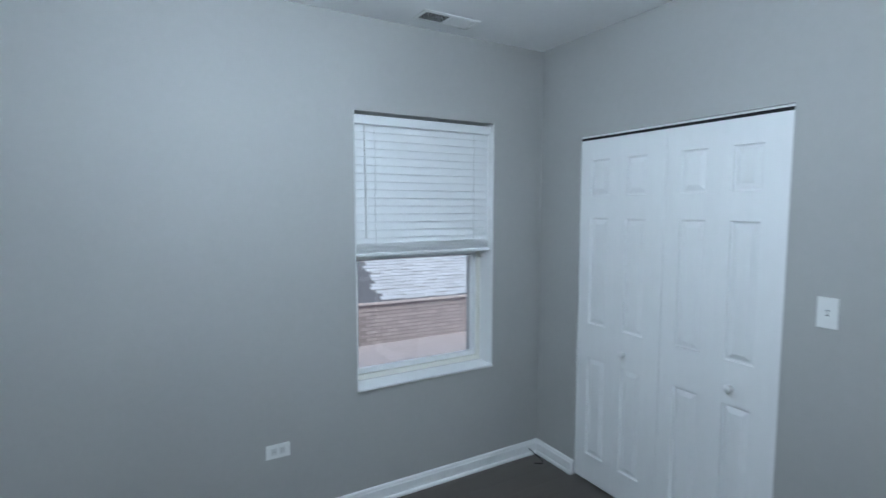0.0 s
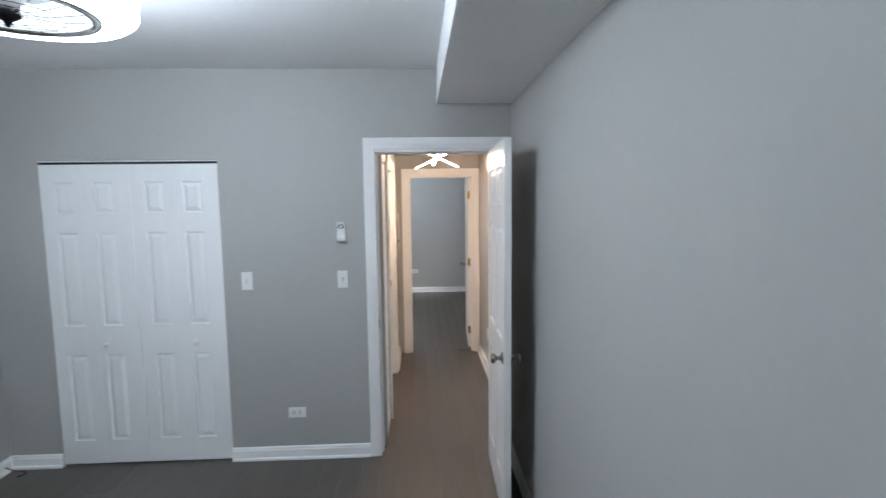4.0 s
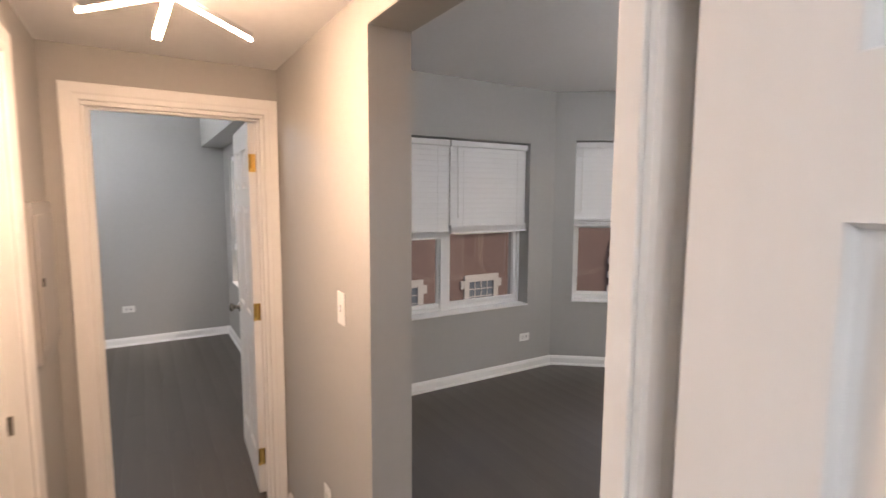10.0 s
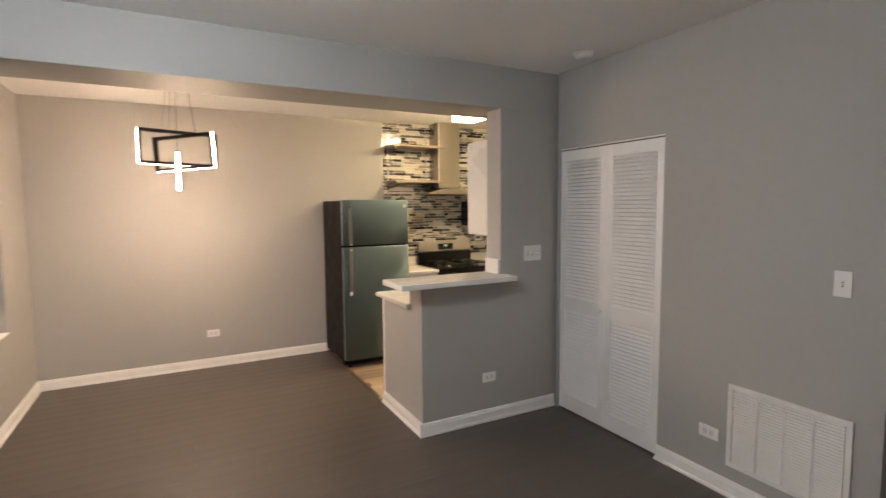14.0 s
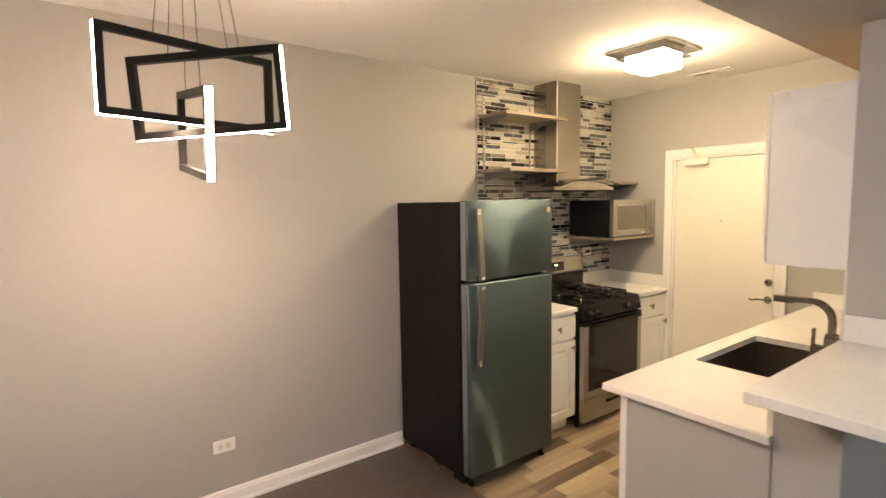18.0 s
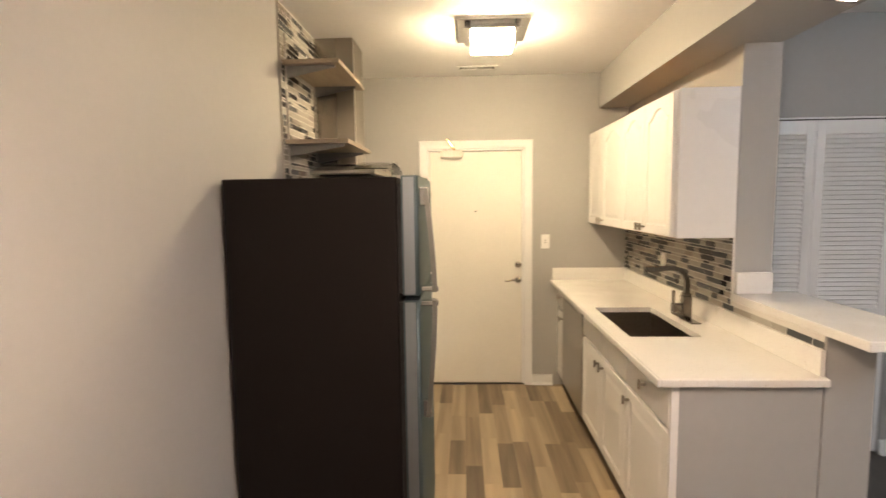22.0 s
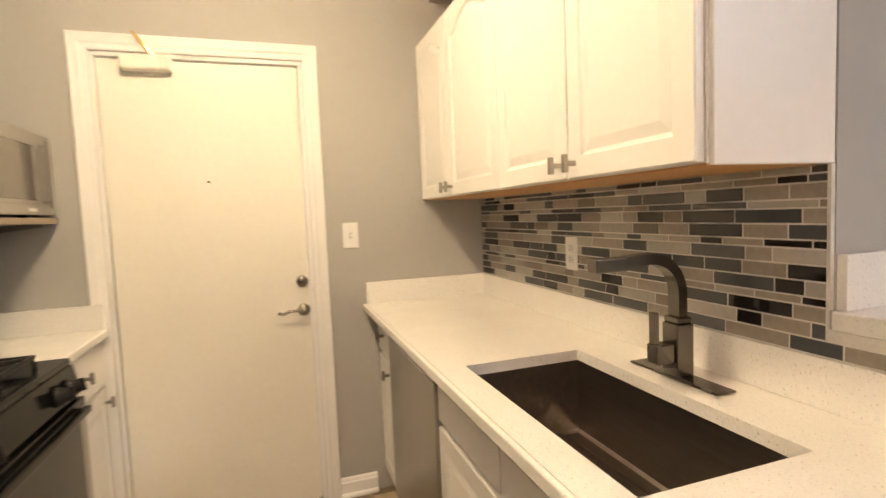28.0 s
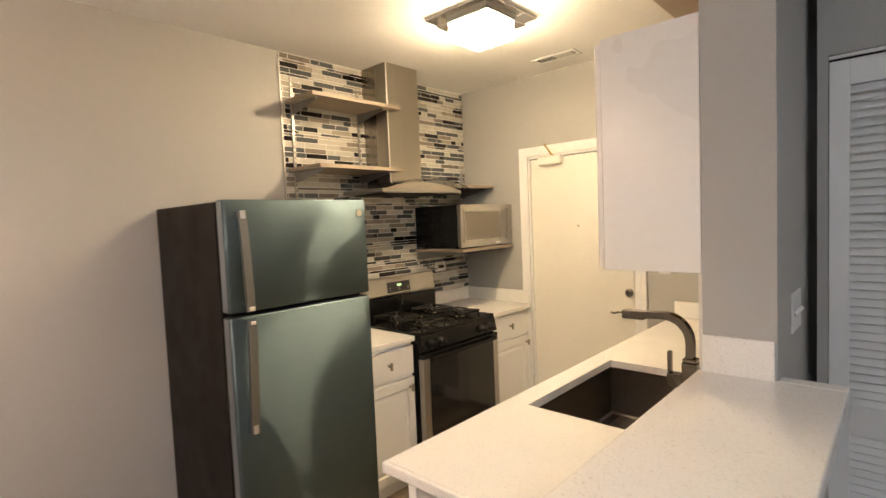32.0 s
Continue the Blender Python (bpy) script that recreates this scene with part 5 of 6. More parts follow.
def wall_shelf(x0, x1, z, depth, label, brackets, t=0.022, notch=0.0):
    s = thing("wall_shelf", pose(x0, DS, z), label, "shelf", "shelves over the stove wall")
    if notch:
        board = boxes((notch, x1 - x0, 0.011, 0.2515, -t, 0), (0, notch, 0.2515, depth, -t, 0), (notch, x1 - x0, 0.2515, depth, -t, 0), weld=True)
    else:
        board = box(0, x1 - x0, 0.011, depth, -t, 0, r=0.002)
    part("board", board, SHELFWOOD, s)
    for x in brackets:
        b = bmesh.new()
        v = [b.verts.new((x - x0 + dx, y, zz)) for dx in (-0.006, 0.006) for y, zz in ((0.022, -t - 0.0005), (depth - 0.03, -t - 0.0005), (depth - 0.03, -t - 0.012), (0.022, -t - 0.06))]
        for f in ((3, 2, 1, 0), (4, 5, 6, 7), (0, 1, 5, 4), (1, 2, 6, 5), (2, 3, 7, 6), (3, 0, 4, 7)):
            b.faces.new([v[i] for i in f])
        part("bracket", b, surface("grey_bracket", (0.22, 0.22, 0.22), rough=0.4, metal=0.6) if "grey_bracket" not in bpy.data.materials else bpy.data.materials["grey_bracket"], s, "grey metal bracket")
    return s


wall_shelf(0.02, 0.672, 2.298, 0.30, "light wooden shelf on grey metal brackets", (0.145, 0.63), notch=0.073)
wall_shelf(0.05, 0.672, 1.90, 0.335, "light wooden shelf above the refrigerator", (0.145, 0.63), notch=0.043)
wall_shelf(KW + 0.004, -0.452, 1.815, 0.30, "light wooden shelf over the microwave", (-0.47, -0.88))
wall_shelf(KW + 0.004, -0.335, 1.355, 0.475, "light wooden shelf carrying the microwave", (-0.36, -0.88))
for x, z0, z1 in ((0.63, 1.72, 2.44), (0.14, 1.83, 2.44), (-0.36, 1.24, 1.72), (-0.895, 1.24, 1.95)):
    s = thing("shelf_standard", pose(x, DS + 0.0095, z0), "slotted metal shelf standard screwed to the tiles", "shelf rail", "slotted shelf rails")
    part("rail", box(-0.008, 0.008, 0, 0.011, 0, z1 - z0, r=0.001), BRUSHED, s)
    slots = bmesh.new()
    for k in range(int((z1 - z0) / 0.032)):
        add_box(slots, -0.0025, 0.0025, 0.0111, 0.0116, 0.012 + k * 0.032, 0.026 + k * 0.032)
    part("slots", slots, BLACKMATT, s)


def microwave():
    t = thing("microwave_oven", pose(KW + 0.006, DS + 0.03, 1.3555), "stainless-front black microwave oven on a shelf", "microwave")
    w, d, h = 0.605, 0.405, 0.305
    part("body", box(0, w, 0.0, d, 0.010, h, r=0.004), BLACK, t, "black case")
    door = part("door", box(0.0, w, d + 0.0005, d + 0.035, 0.010, h, r=0.004), BRUSHED, t, "stainless door")
    part("window_frame", boxes((0.14, w - 0.03, d + 0.0355, d + 0.041, 0.045, 0.06), (0.14, w - 0.03, d + 0.0355, d + 0.041, h - 0.05, h - 0.035), (0.14, 0.155, d + 0.0355, d + 0.041, 0.0602, h - 0.0502), (w - 0.045, w - 0.03, d + 0.0355, d + 0.041, 0.0602, h - 0.0502), r=0.002), BRUSHED, door)
    part("window", box(0.155, w - 0.045, d + 0.0352, d + 0.0365, 0.06, h - 0.05), surface("bronze_mesh_glass", (0.20, 0.18, 0.15), rough=0.12, metal=0.6, grain=0.1, scale=300), door, "mirror-like mesh window")
    part("handle", boxes((0.085, 0.105, d + 0.055, d + 0.070, 0.035, h - 0.025), (0.088, 0.102, d + 0.0355, d + 0.0548, 0.05, 0.065), (0.088, 0.102, d + 0.0355, d + 0.0548, h - 0.055, h - 0.04), r=0.003), BRUSHED, door, "upright steel handle")
    part("badge", box(0.16, 0.22, d + 0.0355, d + 0.0365, 0.022, 0.034), PLASTIC, door)
    for x in (0.05, w - 0.05):
        for y in (0.05, d - 0.05):
            part("foot", lathe([(0.001, 0), (0.014, 0), (0.014, 0.0098), (0.001, 0.0098)], 12), BLACKMATT, t).matrix_basis = pose(x, y, 0)
    c = tagged(part("power_cord", pipe([(-0.40, DS + 0.02, 1.33), (-0.40, DS + 0.03, 1.25), (-0.45, DS + 0.03, 1.205), (-0.53, DS + 0.035, 1.185), (-0.575, DS + 0.03, 1.20)], 0.0035, 8), BLACKMATT, None, "black power cord hanging to the wall outlet", True), category="cord")
    part("plug", box(-0.61, -0.572, DS + 0.018, DS + 0.045, 1.19, 1.212, r=0.004), BLACKMATT, c)


microwave()


OUTLETFACE = surface("outlet_face", (0.70, 0.70, 0.68), rough=0.35, grain=0.008)
# grey that puts the shading round a toggle into its slot
SLOTSHADE = surface("switch_slot", (0.22, 0.22, 0.22), rough=0.6)


# ---- plates and small fittings: local x along the wall, y into the wall, z up
def outlet(m, upright=False, label="white horizontal double outlet"):
    t = thing("wall_outlet", m @ pose(0, 0, 0, 0, 0 if not upright else 90, 0), label, "outlet", "wall outlets")
    part("plate", box(-0.058, 0.058, -0.005, -0.0005, -0.036, 0.036, r=0.002), PLASTIC, t)
    for x in (-0.02, 0.02):
        f = part("receptacle", box(x - 0.014, x + 0.014, -0.007, -0.0048, -0.017, 0.017, r=0.0015), OUTLETFACE, t)
        part("slots", boxes((x - 0.006, x - 0.0045, -0.0075, -0.0071, -0.007, 0.001), (x + 0.0045, x + 0.006, -0.0075, -0.0071, -0.007, 0.001), (x - 0.0015, x + 0.0015, -0.0075, -0.0071, 0.006, 0.009)), BLACKMATT, f)
    return t


def switch(m, gangs=1, label="white toggle light switch"):
    t = thing("light_switch", m, label, "switch", "light switches")
    w = 0.035 + 0.023 * (gangs - 1)
    part("plate", box(-w, w, -0.006, -0.0005, -0.0585, 0.0585, r=0.002), PLASTIC, t)
    for k in range(gangs):
        x = (k - (gangs - 1) / 2) * 0.046
        part("slot", box(x - 0.005, x + 0.005, -0.0067, -0.0061, -0.012, 0.012), SLOTSHADE, t)
        part("toggle", moved(box(-0.004, 0.004, -0.012, 0.0, -0.005, 0.005, r=0.001), pose(x, -0.005, 0.003, 20, 0, 0)), PLASTIC, t)
        for z in (-0.03, 0.03):
            part("screw", lathe([(0.0005, 0), (0.003, 0), (0.002, 0.001), (0.0005, 0.001)], 10), PLASTIC, t).matrix_basis = pose(x, -0.006, z, 90, 0, 0)
    return t


ON_N, ON_E, ON_S, ON_W = 0, -90, 180, 90     # turns for plates on walls that lie to the north, east, south, west
outlet(pose(0.750, BN, 0.425, 0, 0, ON_N))
outlet(pose(BE, 1.323, 0.328, 0, 0, ON_E))
outlet(pose(4.012, HS, 0.394, 0, 0, ON_S), True, "white upright double outlet in the hall")
outlet(pose(LE, -2.643, 0.318, 0, 0, ON_E))
outlet(pose(4.138, LS, 0.26, 0, 0, ON_S))
outlet(pose(2.55, DS, 0.343, 0, 0, ON_S))
outlet(pose(0.825, LS, 0.333, 0, 0, ON_N + 180))
outlet(pose(LW, -2.926, 0.312, 0, 0, ON_W))
outlet(pose(0.92, -0.52, 0.33, 0, 0, ON_N))
outlet(pose(FE, 0.56, 0.40, 0, 0, ON_E))
outlet(pose(FE - 2.9, FS, 0.36, 0, 0, ON_S))
outlet(pose(-0.143, KN - 0.0095, 1.152, 0, 0, ON_N), True, "white upright outlet on the tiled splashback")
outlet(pose(-0.60, DS + 0.0095, 1.20, 0, 0, ON_S), False, "white outlet on the tiles behind the microwave cord")
switch(pose(BE, 1.613, 1.24, 0, 0, ON_E))
switch(pose(BE, 0.985, 1.24, 0, 0, ON_E))
switch(pose(3.808, HS, 1.232, 0, 0, ON_S), 1, "white rocker switch in the hall")
switch(pose(0.43, LS, 1.24, 0, 0, ON_S), 3, "white three-gang switch plate beside the bar")
switch(pose(LW, -2.32, 1.24, 0, 0, ON_W))
switch(pose(-0.10, -0.52, 1.245, 0, 0, ON_N))
switch(pose(KW, -5.106, 1.227, 0, 0, ON_W))


def fan_remote():
    t = thing("fan_remote", pose(BE, 0.985, 1.555, 0, 0, ON_E) @ Matrix.Diagonal((1.3, 1.1, 0.94, 1.0)), "white fan remote in a wall cradle", "remote control")
    part("cradle", box(-0.023, 0.023, -0.026, -0.0005, -0.072, -0.02, r=0.005), PLASTIC, t, "white wall cradle")
    r = part("remote", box(-0.021, 0.021, -0.022, -0.002, -0.066, 0.072, r=0.005), PLASTIC, t, "white handset")
    for x, z, w in ((-0.0062, 0.050, 0.0046), (0.0062, 0.050, 0.0046), (-0.0125, 0.036, 0.0054), (0.0125, 0.036, 0.0054), (0.0, 0.026, 0.005)):
        part("button", box(x - w, x + w, -0.0245, -0.0222, z - 0.0055, z + 0.0055, r=0.0022), BUTTON_GREY if z > 0.03 else BUTTON_GREEN, r, "small rubber button")
    return t


BUTTON_GREY = surface("grey_button", (0.08, 0.085, 0.09), rough=0.5)
BUTTON_GREEN = surface("green_button", (0.06, 0.22, 0.17), rough=0.5)
fan_remote()


def thermostat():
    t = thing("thermostat", pose(0.145, -0.52, 1.36, 0, 0, ON_N) @ Matrix.Diagonal((1.35, 1.0, 1.3, 1.0)), "beige square thermostat with a paper label", "thermostat")
    part("case", box(-0.062, 0.062, -0.032, -0.0005, -0.062, 0.062, r=0.004), surface("beige_plastic", (0.42, 0.38, 0.28), rough=0.45), t)
    part("label_card", box(-0.045, 0.045, -0.0335, -0.0322, -0.035, 0.04), surface("yellow_card", (0.50, 0.44, 0.22), rough=0.7), t, "yellowed label card")
    return t


thermostat()


def smoke_detector():
    t = thing("smoke_detector", pose(0.41, -3.755, H), "round white smoke detector on the ceiling", "smoke detector")
    part("case", lathe([(0.001, 0), (0.06, 0), (0.06, -0.02), (0.05, -0.035), (0.02, -0.04), (0.001, -0.04)], 32), PLASTIC, t, "", True)
    part("base_ring", lathe([(0.0602, 0), (0.066, 0), (0.066, -0.01), (0.0602, -0.012)], 32, close=True), PLASTIC, t, "", True)


smoke_detector()


def register(m, length, width, label, lean=40):
    """A ceiling register with two banks of slats."""
    t = thing("ceiling_vent", m, label, "air vent", "ceiling vents")
    a, b = length / 2, width / 2
    part("frame", boxes((-a, a, -b, -b + 0.02, -0.007, -0.0005), (-a, a, b - 0.02, b, -0.007, -0.0005), (-a, -a + 0.02, -b + 0.0202, b - 0.0202, -0.007, -0.0005), (a - 0.02, a, -b + 0.0202, b - 0.0202, -0.007, -0.0005), (-0.006, 0.006, -b + 0.0202, b - 0.0202, -0.0065, -0.0005), r=0.0015), PLASTIC, t)
    # flat black sheet stands in for the darkness of a duct
    part("backing", box(-a + 0.02, a - 0.02, -b + 0.02, b - 0.02, -0.0012, -0.0005), BLACKMATT, t, "black sheet for the unlit duct behind the slats")
    first = None
    for side, tilt in ((-1, lean), (1, -lean)):
        for k in range(int((a - 0.03) / 0.011)):
            at = pose(side * (0.012 + k * 0.011), 0, -0.0045, 0, tilt, 0)
            if first is None:
                first = part("slat", box(-0.004, 0.004, -b + 0.021, b - 0.021, -0.0005, 0.0005), PLASTIC, t)
                first.matrix_basis = at
            else:
                again(first, at)
    return t


register(pose(1.62, 3.05, H), 0.33, 0.14, "white slatted ceiling register over the bedroom window", -40)
register(pose(3.57, -3.83, H), 0.34, 0.14, "white slatted ceiling register in the living room")
register(pose(-0.688, -5.67, HK, 0, 0, 90), 0.30, 0.12, "white slatted ceiling register in the kitchen")


def return_grille():
    t = thing("return_grille", pose(LW, -2.53, 0.40, 0, 0, ON_W), "white slatted return-air grille low on the wall", "air vent")
    a, b = 0.285, 0.23
    part("frame", boxes((-a, a, -0.014, -0.0005, -b, -b + 0.025), (-a, a, -0.014, -0.0005, b - 0.025, b), (-a, -a + 0.025, -0.014, -0.0005, -b + 0.0252, b - 0.0252), (a - 0.025, a, -0.014, -0.0005, -b + 0.0252, b - 0.0252), r=0.002), PLASTIC, t)
    part("backing", box(-a + 0.02, a - 0.02, -0.0015, -0.0006, -b + 0.02, b - 0.02), PAINT, t, "grey duct behind the slats")
    for k in (-1, 0, 1):
        part("divider", box(k * 0.13 - 0.005, k * 0.13 + 0.005, -0.0135, -0.002, -b + 0.0252, b - 0.0252), PLASTIC, t)
    first = None
    n = 26
    for c in range(4):
        for k in range(n):
            at = pose((c - 1.5) * 0.13, -0.008, -b + 0.031 + k * (2 * b - 0.062) / (n - 1), 40, 0, 0)
            if first is None:
                first = part("slat", box(-0.0595, 0.0595, -0.0072, 0.0072, -0.0006, 0.0006), PLASTIC, t)
                first.matrix_basis = at
            else:
                again(first, at)


return_grille()


def breaker_panel():
    t = thing("breaker_panel", pose(4.37, HN, 1.335, 0, 0, ON_N), "grey metal breaker panel cover on the hall wall", "electrical panel")
    part("frame", box(-0.20, 0.20, -0.028, -0.0005, -0.27, 0.27, r=0.003), PANELGREY, t)
    d = part("door", box(-0.165, 0.165, -0.036, -0.0282, -0.228, 0.228, r=0.002), PANELGREY, t, "flush metal door")
    part("latch", box(-0.155, -0.128, -0.041, -0.0362, -0.012, 0.016, r=0.001), BLACKMATT, d, "small dark latch")
    for x in (-0.182, 0.182):
        for z in (-0.25, 0.25):
            part("screw", lathe([(0.0005, 0), (0.005, 0), (0.004, 0.002), (0.0005, 0.002)], 10), NICKEL, t).matrix_basis = pose(x, -0.028, z, 90, 0, 0)


PANELGREY = surface("grey_panel_enamel", (0.34, 0.33, 0.315), rough=0.4, grain=0.015, cloud=0.02)
breaker_panel()
s = thing("strike_plate", pose(4.0415, HN + 0.05, 0.93, 0, 0, 0), "metal strike plate let into the bathroom jamb", "door hardware")
part("plate", box(-0.0022, -0.0002, -0.014, 0.022, -0.03, 0.03, r=0.0005), NICKEL, s)
part("hole", box(-0.0028, -0.0023, -0.004, 0.012, -0.012, 0.012), BLACKMATT, s)
s = thing("strike_plate", pose(2.455, 0.7515, 0.92, 0, 0, 0), "metal strike plate let into the bedroom jamb", "door hardware")
part("plate", box(-0.018, 0.018, -0.0022, -0.0002, -0.03, 0.03, r=0.0005), NICKEL, s)
part("hole", box(-0.006, 0.010, -0.0028, -0.0023, -0.012, 0.012), BLACKMATT, s)
c = tagged(part("coax_cable", pipe([(2.33, 3.188, 0.055), (2.36, 3.17, 0.02), (2.375, 3.12, 0.006), (2.34, 3.07, 0.005), (2.30, 3.10, 0.005)], 0.0035, 8), BLACKMATT, None, "short black cable end lying by the baseboard", True), category="cord")
d = thing("door_stop", pose(6.05, FS + 0.0165, 0.05, 90, 0, 0), "spring door stop on the far baseboard", "door stop")
part("spring", pipe([(0, 0, -0.001), (0, 0, -0.055)], 0.006, 10), BLACKMATT, d)
part("tip", lathe([(0.001, 0), (0.009, 0), (0.009, -0.012), (0.001, -0.014)], 12), BLACKMATT, d).matrix_basis = pose(0, 0, -0.0555)


# ---- bathroom beyond the hall
def bathroom():
    tiles = thing("bath_tiles", pose(HE, 0, 0), "white square wall tiles in the bathroom", "wall tiles", kind="structure")
    WT = surface("white_wall_tile", (0.78, 0.76, 0.72), rough=0.2, grain=0.01, vary=0.02)
    part("grout_bed", box(-0.006, -0.0005, HN + 0.125, 2.298, 0.0, 1.22), GROUT, tiles)
    first = None
    for i in range(9):
        for j in range(7):
            at = pose(-0.0065, HN + 0.21 + i * 0.165, 0.088 + j * 0.172)
            if first is None:
                first = part("wall_tile", box(-0.006, 0, -0.081, 0.081, -0.084, 0.084, r=0.002, seg=1), WT, tiles)
                first.matrix_basis = at
            else:
                again(first, at)
    # added lamp, hidden from the hall, that brightens the bathroom
    lamp = thing("bathroom_light", pose(3.75, 1.75, 2.4), "added round ceiling light out of view in the bathroom", "ceiling light")
    part("base", lathe([(0.001, 0), (0.10, 0), (0.10, -0.02), (0.001, -0.02)], 28), CHROME, lamp, "", True)
    part("globe", lathe([(0.001, -0.0205), (0.11, -0.0205), (0.12, -0.05), (0.09, -0.085), (0.001, -0.10)], 28), glow("warm_bath_glass", (1.0, 0.78, 0.58), 45.0), lamp, "frosted glass globe", True)
    m = thing("mirror_cabinet", pose(HE - 0.0135, 1.22, 1.28), "white mirror cabinet with a cornice on the bathroom wall", "mirror cabinet")
    part("case", box(-0.10, 0.013, -0.22, 0.22, 0.0, 0.60, r=0.004), WHITE, m)
    part("cornice", box(-0.125, 0.013, -0.245, 0.245, 0.6005, 0.64, r=0.01), WHITE, m)
    part("foot_rail", box(-0.11, 0.013, -0.23, 0.23, -0.03, -0.0005, r=0.006), WHITE, m)
    part("mirror", box(-0.1035, -0.1005, -0.19, 0.19, 0.03, 0.57), surface("mirror", (0.9, 0.9, 0.9), rough=0.03, metal=1.0, grain=0.0, cloud=0.0), m, "plain mirror glass")
    t = thing("toilet", pose(HE - 0.02, 1.22, 0.0), "white ceramic toilet with its lid closed", "toilet")
    CER = surface("white_ceramic", (0.82, 0.80, 0.76), rough=0.12, grain=0.005)
    part("tank", box(-0.19, 0.0, -0.22, 0.22, 0.38, 0.71, r=0.025, seg=3), CER, t)
    part("tank_lid", box(-0.20, 0.0, -0.23, 0.23, 0.7105, 0.74, r=0.01), CER, t)
    bowl = lathe([(0.001, 0.0), (0.12, 0.0), (0.10, 0.06), (0.10, 0.18), (0.17, 0.33), (0.185, 0.38), (0.15, 0.385), (0.13, 0.33), (0.001, 0.25)], 28)
    bmesh.ops.scale(bowl, vec=(1.35, 1.0, 1.0), verts=bowl.verts[:])
    part("bowl", moved(bowl, pose(-0.42, 0, 0.0)), CER, t, "", True)
    lid = lathe([(0.001, 0.0), (0.18, 0.0), (0.185, 0.008), (0.175, 0.018), (0.001, 0.02)], 28)
    bmesh.ops.scale(lid, vec=(1.3, 1.0, 1.0), verts=lid.verts[:])
    part("seat_lid", moved(lid, pose(-0.42, 0, 0.386)), CER, t, "", True)
    part("flush_lever", pipe([(-0.192, 0.16, 0.66), (-0.205, 0.16, 0.66), (-0.207, 0.11, 0.655)], 0.005, 8), CHROME, t)


bathroom()


# ---- outside
GROUND_Z = -4.3
GRASS = surface("street_ground", (0.09, 0.09, 0.085), rough=0.9, grain=0.2, scale=8, cloud=0.15)
tagged(part("ground", box(-300, 300, -300, 300, GROUND_Z - 0.3, GROUND_Z), GRASS, None, "grey street and pavement far below"), category="ground", kind="structure")
# dark base colour puts shadow into the slits between the shingles
SLITSHADE = surface("dark_roof_felt", (0.16, 0.175, 0.20), rough=0.9, grain=0.1, scale=20)
SHINGLE = surface("grey_shingle", (0.58, 0.64, 0.71), rough=0.85, grain=0.08, scale=30, vary=0.10, bump=0.3, bump_scale=80)
TANBRICK = surface("tan_brick", (0.40, 0.37, 0.39), rough=0.85, grain=0.12, scale=30, vary=0.14)
MORTAR = surface("mortar", (0.28, 0.26, 0.27), rough=0.9, grain=0.1)
FLATROOF = surface("pale_flat_roof", (0.55, 0.52, 0.53), rough=0.9, grain=0.08, scale=12, cloud=0.08)
SKYGLASS = surface("dark_window_glass", (0.12, 0.15, 0.18), rough=0.08, grain=0.05)


def neighbour():
    """The low house outside the bedroom window: brick parapet, gutter and a shingled roof, turned a little."""
    m = pose(5.0, 10.0, GROUND_Z, 0, 0, -4)
    t = thing("neighbour_house", m, "neighbouring brick house with a grey shingled roof", "house")
    top = -0.35 - GROUND_Z
    part("wall", box(-9, 9, 0.0, 6.0, 0, top), MORTAR, t)
    part("gutter", box(-9.1, 9.1, -0.14, -0.04, top + 0.03, top + 0.085, r=0.012), FLATROOF, t, "pale gutter")
    part("fascia", box(-9.1, 9.1, -0.0395, -0.005, top - 0.12, top + 0.08), TANBRICK, t)
    slope = pose(0, -0.12, top + 0.10, 24, 0, 0)
    part("roof", moved(box(-9.2, 9.2, 0, 5.2, -0.08, -0.012), slope), SLITSHADE, t, "roof slope, dark for the shade in the shingle slits")
    rng = random.Random(11)
    first = None
    for row in range(13):
        x = -0.8 + rng.uniform(0, 0.22)
        while x < 4.6:
            at = slope @ pose(x, 0.02 + row * 0.125 + rng.choice((0.0, 0.0, 0.012, 0.022)), 0, -2.0, 0, 0)
            if first is None:
                first = part("shingle", box(-0.119, 0.119, 0, 0.112, -0.008, 0.008), SHINGLE, t)
                first.matrix_basis = at
            else:
                again(first, at)
            x += 0.243
    rows = None
    for row in range(12):
        for k in range(-6, 18):
            at = pose(k * 0.225 + (row % 2) * 0.11, -0.004, top - 0.17 - row * 0.075)
            if rows is None:
                rows = part("brick", box(-0.105, 0.105, -0.012, 0.0, -0.031, 0.031), TANBRICK, t)
                rows.matrix_basis = at
            elif -5 <= k:
                again(rows, at)
    low = thing("flat_roof", pose(4.0, 6.4, GROUND_Z), "pale flat roof of a low annex", "roof", kind="structure")
    part("deck", box(-8, 10, -1.7, 3.55, 0, -1.12 - GROUND_Z), FLATROOF, low)
    return t


neighbour()


